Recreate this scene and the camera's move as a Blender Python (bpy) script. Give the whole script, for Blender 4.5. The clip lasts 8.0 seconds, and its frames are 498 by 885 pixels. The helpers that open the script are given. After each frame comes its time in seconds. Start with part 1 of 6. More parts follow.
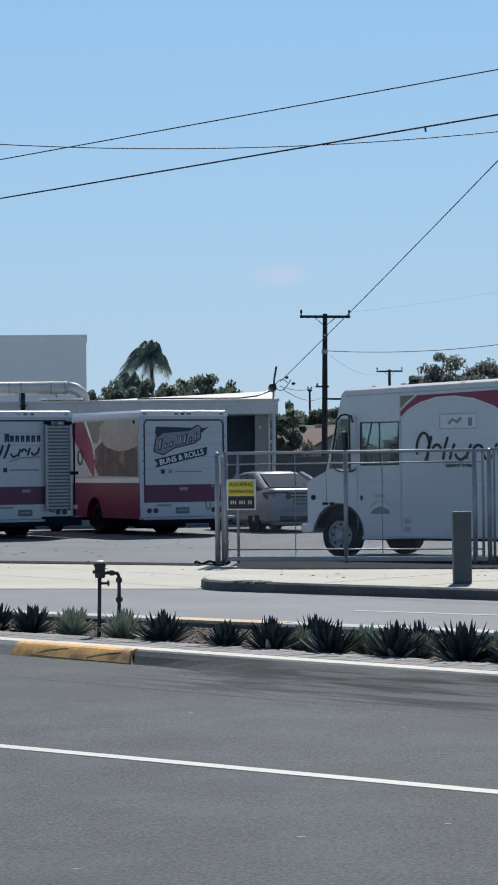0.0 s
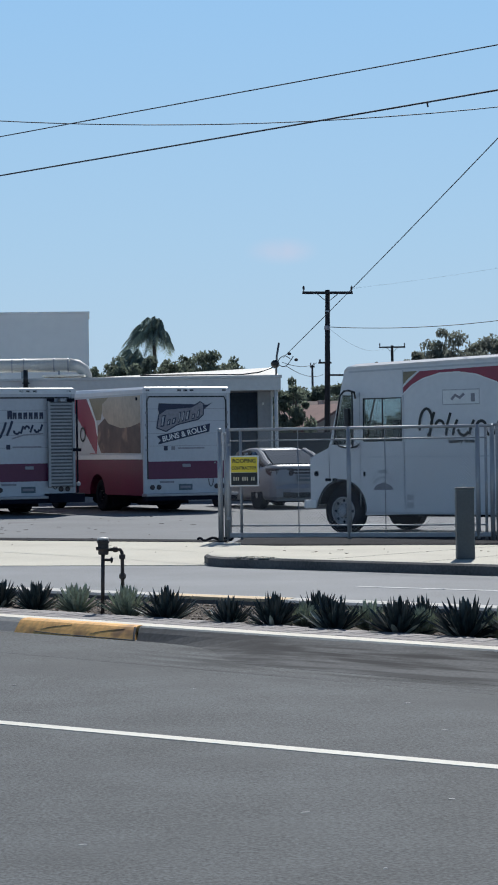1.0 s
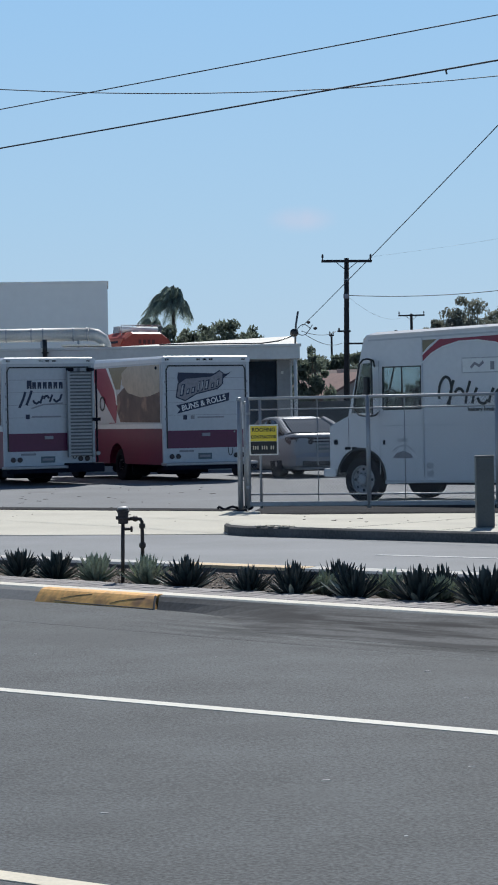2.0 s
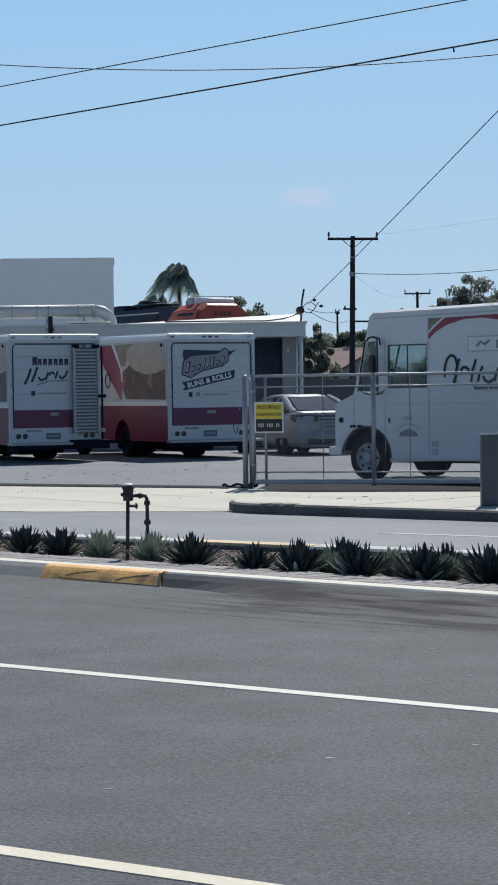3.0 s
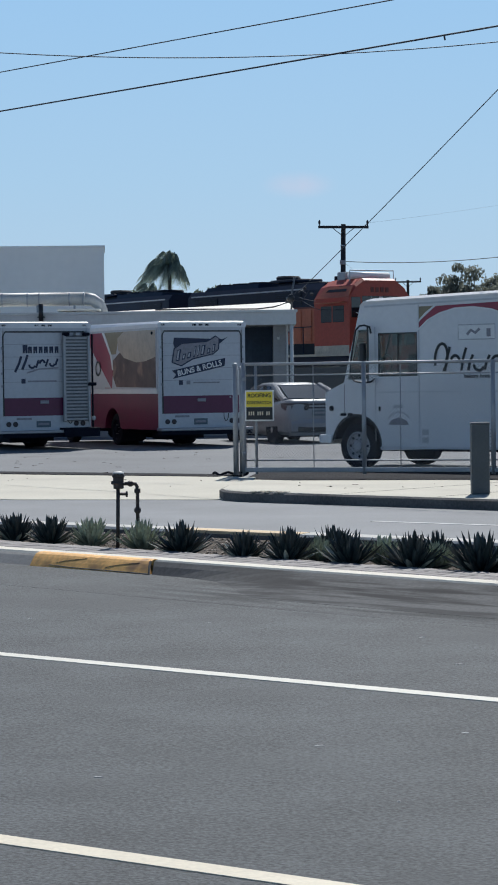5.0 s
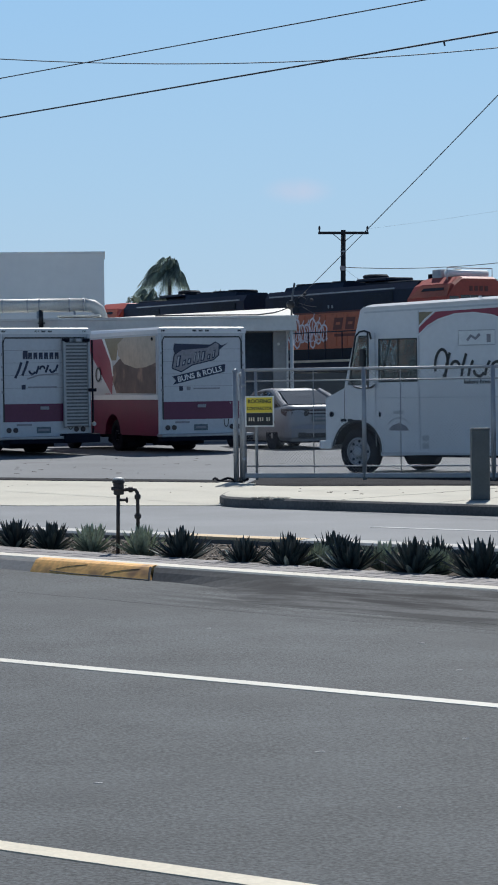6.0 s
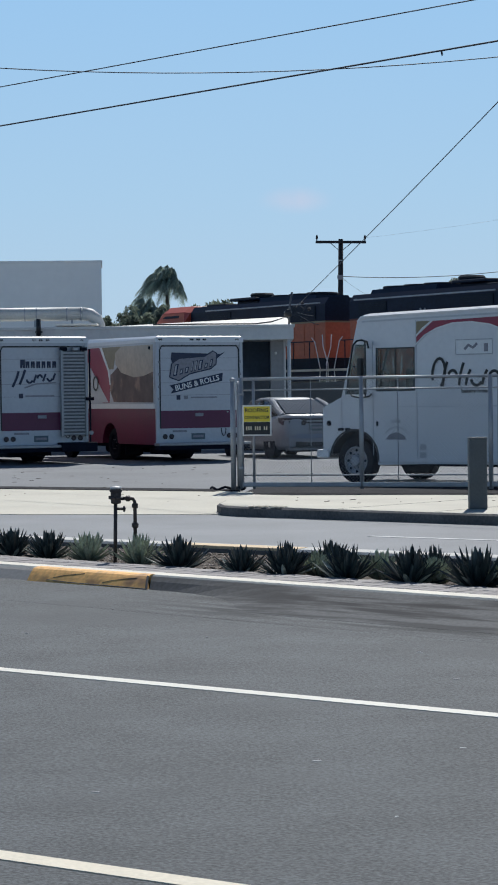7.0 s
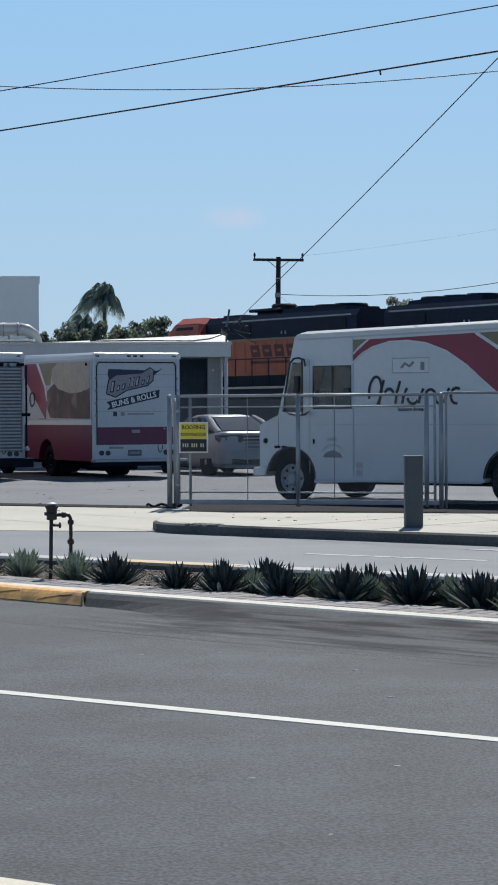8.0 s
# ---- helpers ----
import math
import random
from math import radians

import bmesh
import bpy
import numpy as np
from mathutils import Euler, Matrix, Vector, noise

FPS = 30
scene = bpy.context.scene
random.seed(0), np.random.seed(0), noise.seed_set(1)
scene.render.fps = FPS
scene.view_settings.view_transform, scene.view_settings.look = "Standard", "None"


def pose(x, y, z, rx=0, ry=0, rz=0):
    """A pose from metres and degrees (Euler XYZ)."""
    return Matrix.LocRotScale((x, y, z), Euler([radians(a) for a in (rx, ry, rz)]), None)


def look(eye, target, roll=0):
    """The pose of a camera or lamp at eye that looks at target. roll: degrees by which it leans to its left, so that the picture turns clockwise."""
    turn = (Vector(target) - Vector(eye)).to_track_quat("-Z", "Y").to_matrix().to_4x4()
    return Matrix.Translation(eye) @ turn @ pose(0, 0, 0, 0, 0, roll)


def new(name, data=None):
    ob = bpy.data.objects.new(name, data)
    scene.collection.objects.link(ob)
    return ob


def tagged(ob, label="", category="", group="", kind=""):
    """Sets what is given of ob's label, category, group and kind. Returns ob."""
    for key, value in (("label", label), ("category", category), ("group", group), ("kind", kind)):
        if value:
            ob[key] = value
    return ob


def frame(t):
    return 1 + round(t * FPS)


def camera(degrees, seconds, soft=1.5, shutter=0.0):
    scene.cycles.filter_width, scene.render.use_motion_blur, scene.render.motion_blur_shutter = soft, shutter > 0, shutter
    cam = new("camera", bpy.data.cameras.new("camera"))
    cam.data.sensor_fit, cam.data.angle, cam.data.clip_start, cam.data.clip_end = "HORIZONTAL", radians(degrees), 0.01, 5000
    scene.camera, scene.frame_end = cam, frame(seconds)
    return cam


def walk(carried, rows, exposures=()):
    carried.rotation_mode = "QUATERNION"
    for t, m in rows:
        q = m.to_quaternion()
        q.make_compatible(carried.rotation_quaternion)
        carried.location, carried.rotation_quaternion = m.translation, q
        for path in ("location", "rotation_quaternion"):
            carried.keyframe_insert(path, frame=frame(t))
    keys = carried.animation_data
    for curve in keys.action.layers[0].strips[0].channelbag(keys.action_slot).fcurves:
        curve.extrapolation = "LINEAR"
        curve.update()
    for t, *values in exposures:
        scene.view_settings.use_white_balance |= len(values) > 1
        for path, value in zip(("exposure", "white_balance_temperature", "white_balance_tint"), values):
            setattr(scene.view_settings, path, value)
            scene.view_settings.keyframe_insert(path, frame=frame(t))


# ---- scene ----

# ---- camera: handheld across the road, turning only ----
EYE = (0.0, 0.0, 1.56)
cam = camera(12.583, 8.0, soft=1.9)
PATH = [
    (0.0, -0.565, 0.718, 0.677),
    (0.5, -0.606, 0.454, 0.704),
    (1.0, -0.492, 0.120, 0.848),
    (1.5, -0.274, -0.276, 1.031),
    (2.0, -0.000, -0.662, 1.042),
    (3.5, 0.107, -1.406, 0.706),
    (4.0, -0.000, -1.515, 0.700),
    (4.5, -0.087, -1.560, 0.693),
    (6.0, -0.103, -1.386, 0.753),
    (6.5, -0.090, -1.291, 0.754),
    (7.0, -0.169, -1.159, 0.713),
    (7.5, -0.574, -0.978, 0.518),
    (8.0, -1.772, -0.737, 0.326),
]
walk(cam, [(t, pose(*EYE, 90 + p, r, y)) for t, y, p, r in PATH], exposures=[(0.0, 0.0), (8.0, 0.0)])

# ---- world and sun ----
SUN_EL, SUN_AZ = radians(47), radians(10)   # azimuth from +y towards +x
world = bpy.data.worlds.new("sky")
scene.world = world
world.use_nodes = True
wn = world.node_tree.nodes
sky = wn.new("ShaderNodeTexSky")
sky.sky_type = "NISHITA"
sky.sun_disc = False
sky.sun_elevation, sky.sun_rotation = SUN_EL, SUN_AZ
sky.air_density, sky.dust_density, sky.ozone_density = 1.0, 0.6, 2.0
wl = world.node_tree.links
SKY_STRENGTH = 0.11
w_tc, w_sep, w_ramp, w_gain, w_mix = (wn.new(k) for k in ("ShaderNodeTexCoord", "ShaderNodeSeparateXYZ", "ShaderNodeValToRGB", "ShaderNodeVectorMath", "ShaderNodeMix"))
wl.new(w_tc.outputs["Generated"], w_sep.inputs[0])
wl.new(w_sep.outputs["Z"], w_ramp.inputs["Fac"])
w_ramp.color_ramp.elements[0].position, w_ramp.color_ramp.elements[0].color = 0.0, (0.44, 0.60, 0.76, 1)
w_ramp.color_ramp.elements[1].position, w_ramp.color_ramp.elements[1].color = 1.0, (0.014, 0.040, 0.12, 1)
for at, col in ((0.09, (0.37, 0.585, 0.81, 1)), (0.2, (0.295, 0.545, 0.85, 1)), (0.27, (0.12, 0.26, 0.49, 1)), (0.42, (0.042, 0.10, 0.235, 1))):
    w_ramp.color_ramp.elements.new(at).color = col
w_gain.operation = "SCALE"
w_gain.inputs["Scale"].default_value = 1.0 / SKY_STRENGTH
wl.new(w_ramp.outputs[0], w_gain.inputs[0])
w_mix.data_type = "RGBA"
w_mix.inputs["Factor"].default_value = 0.94
wl.new(sky.outputs[0], w_mix.inputs["A"])
wl.new(w_gain.outputs[0], w_mix.inputs["B"])
# a faint low cloud
w_off, w_len, w_fade, w_noise, w_amt, w_cloud = (wn.new(k) for k in ("ShaderNodeVectorMath", "ShaderNodeVectorMath", "ShaderNodeMapRange", "ShaderNodeTexNoise", "ShaderNodeMath", "ShaderNodeMix"))
w_off.operation, w_len.operation, w_amt.operation = "MULTIPLY_ADD", "LENGTH", "MULTIPLY"
CLOUD, CLOUD_R = (0.0247, 0.9960, 0.0864), (0.019, 0.05, 0.0075)
w_off.inputs[1].default_value = [1 / r for r in CLOUD_R]
w_off.inputs[2].default_value = [-c / r for c, r in zip(CLOUD, CLOUD_R)]
wl.new(w_tc.outputs["Generated"], w_off.inputs[0])
wl.new(w_off.outputs[0], w_len.inputs[0])
w_fade.interpolation_type = "SMOOTHSTEP"
w_fade.inputs["From Min"].default_value, w_fade.inputs["From Max"].default_value = 1.0, 0.1
wl.new(w_len.outputs["Value"], w_fade.inputs["Value"])
w_noise.inputs["Scale"].default_value, w_noise.inputs["Detail"].default_value = 70.0, 4.0
wl.new(w_tc.outputs["Generated"], w_noise.inputs["Vector"])
wl.new(w_fade.outputs[0], w_amt.inputs[0])
wl.new(w_noise.outputs[0], w_amt.inputs[1])
w_cloud.data_type = "RGBA"
wl.new(w_amt.outputs[0], w_cloud.inputs["Factor"])
wl.new(w_mix.outputs["Result"], w_cloud.inputs["A"])
w_cloud.inputs["B"].default_value = (0.56 / SKY_STRENGTH, 0.62 / SKY_STRENGTH, 0.78 / SKY_STRENGTH, 1)
wl.new(w_cloud.outputs["Result"], wn["Background"].inputs[0])
wn["Background"].inputs[1].default_value = SKY_STRENGTH
sun = new("sun", bpy.data.lights.new("sun", "SUN"))
sun.data.energy, sun.data.angle, sun.data.color = 4.7, radians(0.55), (1.0, 1.0, 0.98)
sun.matrix_world = look((math.sin(SUN_AZ) * math.cos(SUN_EL) * 60, math.cos(SUN_AZ) * math.cos(SUN_EL) * 60, math.sin(SUN_EL) * 60), (0, 0, 0))


# ---- materials ----
def mat(name, color, rough=0.6, metal=0.0, var=0.12, scale=3.0, fine=40.0, bump=0.1, bump_d=0.01, glow=0.0, coat=0.0, spots=None, island=0.0, rnd=0.0, mixing=(1.0, 1.0), spec=0.5):
    m = bpy.data.materials.new(name)
    m.use_nodes = True
    nt = m.node_tree
    n, l = nt.nodes, nt.links
    b = n["Principled BSDF"]
    b.inputs["Roughness"].default_value, b.inputs["Metallic"].default_value = rough, metal
    b.inputs["Coat Weight"].default_value = coat
    b.inputs["Specular IOR Level"].default_value = spec
    tc = n.new("ShaderNodeTexCoord")
    src_v = tc.outputs["Object"]
    n1, n2 = n.new("ShaderNodeTexNoise"), n.new("ShaderNodeTexNoise")
    for q, s in ((n1, scale), (n2, fine)):
        q.inputs["Scale"].default_value, q.inputs["Detail"].default_value = s, 5.0
        l.new(src_v, q.inputs["Vector"])
    add = n.new("ShaderNodeMath")
    add.operation = "ADD"
    for q, k, sock in ((n1, mixing[0], 0), (n2, mixing[1], 1)):
        part_ = n.new("ShaderNodeMath")
        part_.operation = "MULTIPLY"
        part_.inputs[1].default_value = k
        l.new(q.outputs[0], part_.inputs[0])
        l.new(part_.outputs[0], add.inputs[sock])
    mr = n.new("ShaderNodeMapRange")
    mr.inputs["From Min"].default_value, mr.inputs["From Max"].default_value = 0.7, 1.3
    mr.inputs["To Min"].default_value, mr.inputs["To Max"].default_value = 1 - var, 1 + var
    l.new(add.outputs[0], mr.inputs["Value"])
    val = mr.outputs[0]
    if rnd or island:
        oi = n.new("ShaderNodeObjectInfo") if rnd else n.new("ShaderNodeNewGeometry")
        r2 = n.new("ShaderNodeMapRange")
        a = rnd or island
        r2.inputs["To Min"].default_value, r2.inputs["To Max"].default_value = 1 - a, 1 + a
        l.new(oi.outputs["Random" if rnd else "Random Per Island"], r2.inputs["Value"])
        mu = n.new("ShaderNodeMath")
        mu.operation = "MULTIPLY"
        l.new(val, mu.inputs[0])
        l.new(r2.outputs[0], mu.inputs[1])
        val = mu.outputs[0]
    mix = n.new("ShaderNodeVectorMath")
    mix.operation = "SCALE"
    mix.inputs[0].default_value = color
    l.new(val, mix.inputs["Scale"])
    col = mix.outputs[0]
    if spots:
        sc, thr, sp_col = spots
        n3 = n.new("ShaderNodeTexNoise")
        n3.inputs["Scale"].default_value, n3.inputs["Detail"].default_value = sc, 3.0
        l.new(src_v, n3.inputs["Vector"])
        rr = n.new("ShaderNodeMapRange")
        rr.inputs["From Min"].default_value, rr.inputs["From Max"].default_value = thr, thr + 0.12
        l.new(n3.outputs[0], rr.inputs["Value"])
        mx = n.new("ShaderNodeMix")
        mx.data_type = "RGBA"
        l.new(rr.outputs[0], mx.inputs["Factor"])
        l.new(col, mx.inputs["A"])
        mx.inputs["B"].default_value = (*sp_col, 1)
        col = mx.outputs["Result"]
    l.new(col, b.inputs["Base Color"])
    if bump:
        bu = n.new("ShaderNodeBump")
        bu.inputs["Strength"].default_value, bu.inputs["Distance"].default_value = bump, bump_d
        l.new(n2.outputs[0], bu.inputs["Height"])
        l.new(bu.outputs[0], b.inputs["Normal"])
    if glow:
        b.inputs["Emission Color"].default_value = (*color, 1)
        b.inputs["Emission Strength"].default_value = glow
    return m


def glass_mat(name, tint):
    m = bpy.data.materials.new(name)
    m.use_nodes = True
    b = m.node_tree.nodes["Principled BSDF"]
    b.inputs["Base Color"].default_value = (*tint, 1)
    b.inputs["Roughness"].default_value = 0.03
    b.inputs["Transmission Weight"].default_value = 1.0
    b.inputs["IOR"].default_value = 1.05
    b.inputs["Coat Weight"].default_value = 0.6
    b.inputs["Coat Roughness"].default_value = 0.03
    return m


def leaf_mat(name, color, island=0.4, through_light=0.6):
    """Foliage that lets some sun through."""
    m = mat(name, color, 0.6, var=0.25, scale=0.7, fine=6, bump=0.0, island=island)
    n, l = m.node_tree.nodes, m.node_tree.links
    b, out = n["Principled BSDF"], n["Material Output"]
    tr, mx = n.new("ShaderNodeBsdfTranslucent"), n.new("ShaderNodeMixShader")
    l.new(b.inputs["Base Color"].links[0].from_socket, tr.inputs["Color"])
    mx.inputs[0].default_value = through_light
    l.new(b.outputs[0], mx.inputs[1])
    l.new(tr.outputs[0], mx.inputs[2])
    l.new(mx.outputs[0], out.inputs["Surface"])
    return m


def stained(m, dark):
    """Darkens asphalt with long tyre smears beside the median."""
    n, l = m.node_tree.nodes, m.node_tree.links
    b = n["Principled BSDF"]
    old = b.inputs["Base Color"].links[0].from_socket
    tc = n.new("ShaderNodeTexCoord")
    mp = n.new("ShaderNodeMapping")
    mp.inputs["Rotation"].default_value = (0, 0, radians(45.5))
    l.new(tc.outputs["Object"], mp.inputs["Vector"])          # x along the kerb, y across it
    sep = n.new("ShaderNodeSeparateXYZ")
    l.new(mp.outputs[0], sep.inputs[0])
    def ramp(sock, a, c):
        r = n.new("ShaderNodeMapRange")
        r.interpolation_type = "SMOOTHSTEP"
        r.inputs["From Min"].default_value, r.inputs["From Max"].default_value = a, c
        l.new(sock, r.inputs["Value"])
        return r.outputs[0]
    def times(a, c):
        q = n.new("ShaderNodeMath")
        q.operation = "MULTIPLY"
        l.new(a, q.inputs[0])
        l.new(c, q.inputs[1])
        return q.outputs[0]
    st = n.new("ShaderNodeMapping")
    st.inputs["Scale"].default_value = (0.8, 7.0, 1.0)
    l.new(mp.outputs[0], st.inputs["Vector"])
    nz = n.new("ShaderNodeTexNoise")
    nz.inputs["Scale"].default_value, nz.inputs["Detail"].default_value = 1.0, 6.0
    l.new(st.outputs[0], nz.inputs["Vector"])
    y0 = 17.2 * math.cos(radians(45.5))
    x0 = -17.2 * math.sin(radians(45.5))
    mask = times(times(ramp(sep.outputs["Y"], y0 - 1.6, y0 - 0.35), ramp(sep.outputs["X"], x0 - 1.2, x0 + 1.0)), ramp(nz.outputs[0], 0.40, 0.60))
    mx = n.new("ShaderNodeMix")
    mx.data_type = "RGBA"
    l.new(mask, mx.inputs["Factor"])
    l.new(old, mx.inputs["A"])
    mx.inputs["B"].default_value = (*dark, 1)
    l.new(mx.outputs["Result"], b.inputs["Base Color"])
    dull = n.new("ShaderNodeMapRange")
    dull.inputs["To Min"].default_value, dull.inputs["To Max"].default_value = 0.45, 0.12
    l.new(mask, dull.inputs["Value"])
    l.new(dull.outputs[0], b.inputs["Specular IOR Level"])
    return m


M_ASPH = stained(mat("asphalt", (0.057, 0.0635, 0.069), 0.85, var=0.62, scale=1.5, fine=60, bump=0.6, bump_d=0.01, spots=(0.42, 0.56, (0.046, 0.051, 0.056)), mixing=(0.5, 1.5)), (0.022, 0.023, 0.025))
M_ASPH_FAR = mat("worn_asphalt", (0.165, 0.174, 0.186), 0.8, var=0.2, scale=0.6, fine=45, bump=0.3, bump_d=0.005)
M_LOT = mat("lot_asphalt", (0.142, 0.149, 0.158), 0.85, var=0.25, scale=0.25, fine=20, bump=0.4, bump_d=0.006, spots=(0.5, 0.62, (0.11, 0.112, 0.118)))
M_LINE = mat("road_paint", (0.59, 0.57, 0.50), 0.7, var=0.1, scale=2, fine=60, bump=0.2, bump_d=0.003)
M_LINE_OLD = mat("worn_road_paint", (0.42, 0.42, 0.42), 0.7, var=0.18, scale=4, fine=60)
M_YLINE = mat("cream_road_paint", (0.60, 0.54, 0.42), 0.7, var=0.12, scale=2, fine=60, bump=0.2, bump_d=0.003)
M_CONC = mat("concrete", (0.50, 0.47, 0.39), 0.85, var=0.1, scale=0.8, fine=30, bump=0.2, bump_d=0.004, spots=(1.4, 0.68, (0.42, 0.40, 0.35)))
M_KERB2 = mat("greyed_kerb_top", (0.47, 0.46, 0.43), 0.85, var=0.2, scale=2.5, fine=35, bump=0.3, bump_d=0.005, spots=(3.0, 0.62, (0.34, 0.33, 0.30)))
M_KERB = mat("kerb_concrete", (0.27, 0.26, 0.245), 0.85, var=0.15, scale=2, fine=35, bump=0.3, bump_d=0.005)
# kerb concrete lightened for the sun on the top edge, with darker spots
M_KERBTOP = mat("sunlit_kerb_top", (0.66, 0.62, 0.53), 0.85, var=0.14, scale=2.5, fine=35, bump=0.3, bump_d=0.005, spots=(3.0, 0.66, (0.42, 0.39, 0.34)))
# far kerb concrete with the shade on its face put into the colour
M_KERB_FAR = mat("shaded_kerb", (0.13, 0.125, 0.12), 0.9, var=0.3, scale=1.5, fine=30, bump=0.3, bump_d=0.005, spec=0.2)
M_KERB_DK = mat("dark_kerb_concrete", (0.12, 0.115, 0.11), 0.9, var=0.25, scale=2.5, fine=30, bump=0.3, bump_d=0.005, spec=0.12)
M_YKERB = mat("yellow_kerb_paint", (0.80, 0.43, 0.13), 0.7, var=0.32, scale=4, fine=22, bump=0.3, bump_d=0.004, spots=(3.4, 0.54, (0.34, 0.18, 0.08)))
M_PAVER = mat("paver", (0.27, 0.25, 0.24), 0.85, var=0.12, scale=6, fine=60, bump=0.3, bump_d=0.003, rnd=0.14)
M_SOIL = mat("mulch", (0.105, 0.088, 0.073), 0.95, var=0.4, scale=5, fine=30, bump=1.0, bump_d=0.03, spec=0.12)
M_TAN = mat("tan_kerb_paint", (0.58, 0.43, 0.26), 0.8, var=0.2, scale=3, fine=35, bump=0.3, bump_d=0.004)
# dirt in the yard joint; under the gate also painted shadow
M_DIRT_SHADE = mat("dirt_and_shade", (0.022, 0.022, 0.025), 0.95, var=0.4, scale=2.0, fine=18, bump=0.8, bump_d=0.02, spec=0.12)
M_CHIP = mat("gravel_chip", (0.36, 0.30, 0.25), 0.9, var=0.2, scale=8, fine=40, island=0.5, spec=0.12)
M_CHIPC = mat("broken_concrete", (0.50, 0.45, 0.36), 0.9, var=0.2, scale=8, fine=40, island=0.35, spec=0.12)
M_FILLET = stained(mat("stained_asphalt", (0.044, 0.049, 0.055), 0.85, var=0.3, scale=1.2, fine=30, bump=0.2, bump_d=0.004, mixing=(0.6, 1.4)), (0.022, 0.023, 0.026))
M_AGAVE = mat("agave_leaf", (0.028, 0.043, 0.045), 0.32, var=0.2, scale=6, fine=50, bump=0.1, rnd=0.25)
M_AGAVE_L = mat("striped_agave_leaf", (0.27, 0.30, 0.22), 0.4, var=0.4, scale=8, fine=50, bump=0.1, rnd=0.25)
# paler leaf colour that paints in the sun's highlights on low leaves
M_AGAVE_P = mat("sunlit_agave_leaf", (0.26, 0.29, 0.25), 0.4, var=0.35, scale=8, fine=50, bump=0.1, rnd=0.3)
M_RUST = mat("rusty_pipe", (0.055, 0.045, 0.042), 0.6, 0.3, var=0.35, scale=8, fine=60, bump=0.4, bump_d=0.003, spots=(9, 0.6, (0.10, 0.055, 0.035)))
M_VALVECAP = mat("valve_cap", (0.5, 0.49, 0.47), 0.5, var=0.15, scale=12)
M_GALV = mat("galvanised_steel", (0.33, 0.35, 0.375), 0.5, 0.35, var=0.14, scale=5, fine=60, bump=0.1)
M_MESH = mat("chain_wire", (0.17, 0.185, 0.20), 0.6, 0.3, var=0.15, scale=4)
M_BOLL = mat("bollard_paint", (0.072, 0.085, 0.092), 0.6, var=0.14, scale=4, fine=40, bump=0.2, spots=(5, 0.66, (0.13, 0.14, 0.14)))
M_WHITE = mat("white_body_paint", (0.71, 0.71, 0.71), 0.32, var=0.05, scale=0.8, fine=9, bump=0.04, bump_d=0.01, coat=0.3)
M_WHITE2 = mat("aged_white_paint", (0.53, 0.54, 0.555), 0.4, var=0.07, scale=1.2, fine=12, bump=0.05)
M_RED = mat("red_vinyl", (0.28, 0.012, 0.046), 0.35, var=0.1, scale=1.5, fine=20, coat=0.2)
M_REDBODY = mat("red_body_paint", (0.15, 0.010, 0.042), 0.45, var=0.14, scale=1.2, fine=15, coat=0.05)
M_PURPLE = mat("maroon_stripe", (0.115, 0.014, 0.056), 0.4, var=0.12, scale=1.5, fine=15)
M_GOLD = mat("gold_vinyl", (0.25, 0.20, 0.115), 0.4, var=0.15, scale=3, fine=15)
M_BLACK = mat("black_paint", (0.012, 0.013, 0.016), 0.4, var=0.2, scale=4)
M_NAVY = mat("navy_vinyl", (0.012, 0.019, 0.055), 0.4, var=0.2, scale=4)
M_GREYV = mat("grey_vinyl", (0.26, 0.25, 0.27), 0.5, var=0.2, scale=8, fine=30)
M_EMBLEM = mat("faded_grey_print", (0.46, 0.46, 0.47), 0.5, var=0.2, scale=8, fine=30)
M_CREAM = mat("printed_bun", (0.46, 0.38, 0.29), 0.45, var=0.15, scale=2.2, fine=9)
M_BROWN = mat("printed_filling", (0.10, 0.058, 0.052), 0.45, var=0.55, scale=1.3, fine=3, spots=(1.5, 0.54, (0.28, 0.17, 0.13)))
M_RUBBER = mat("rubber", (0.010, 0.012, 0.018), 0.85, var=0.25, scale=10, fine=60, bump=0.3, bump_d=0.004, spec=0.12)
M_STEELW = mat("steel_wheel", (0.13, 0.134, 0.142), 0.5, 0.5, var=0.2, scale=10, fine=50)
M_CHROME = mat("aluminium", (0.34, 0.35, 0.36), 0.45, 0.5, var=0.12, scale=8)
M_UNDER = mat("chassis_black", (0.006, 0.009, 0.018), 0.8, var=0.3, scale=6, spec=0.12)
# matt grey-blue in place of a real sky reflection
M_SKYGLASS = mat("sky_tinted_rear_glass", (0.105, 0.12, 0.145), 0.9, var=0.05, bump=0.0, spec=0.02)
M_RIM = mat("dull_silver_wheel", (0.36, 0.37, 0.39), 0.5, 0.35, var=0.2, scale=10, fine=50)
M_SEAT = mat("dark_seat_vinyl", (0.030, 0.034, 0.040), 0.6, var=0.2, scale=6)
M_GLASSD = mat("dark_glass", (0.012, 0.015, 0.018), 0.06, var=0.05, bump=0.0, coat=0.5)
M_GLASS = glass_mat("cab_glass", (0.55, 0.64, 0.65))
M_SILVER = mat("silver_car_paint", (0.25, 0.262, 0.285), 0.45, 0.1, var=0.03, scale=3, bump=0.0, coat=0.25)
M_TAIL = mat("tail_lamp", (0.014, 0.007, 0.014), 0.45, var=0.15, scale=20, coat=0.6)
M_PLATE = mat("plate", (0.10, 0.13, 0.15), 0.5, var=0.2, scale=12)
M_YSIGN = mat("yellow_sign", (0.80, 0.62, 0.05), 0.5, var=0.06, scale=6)
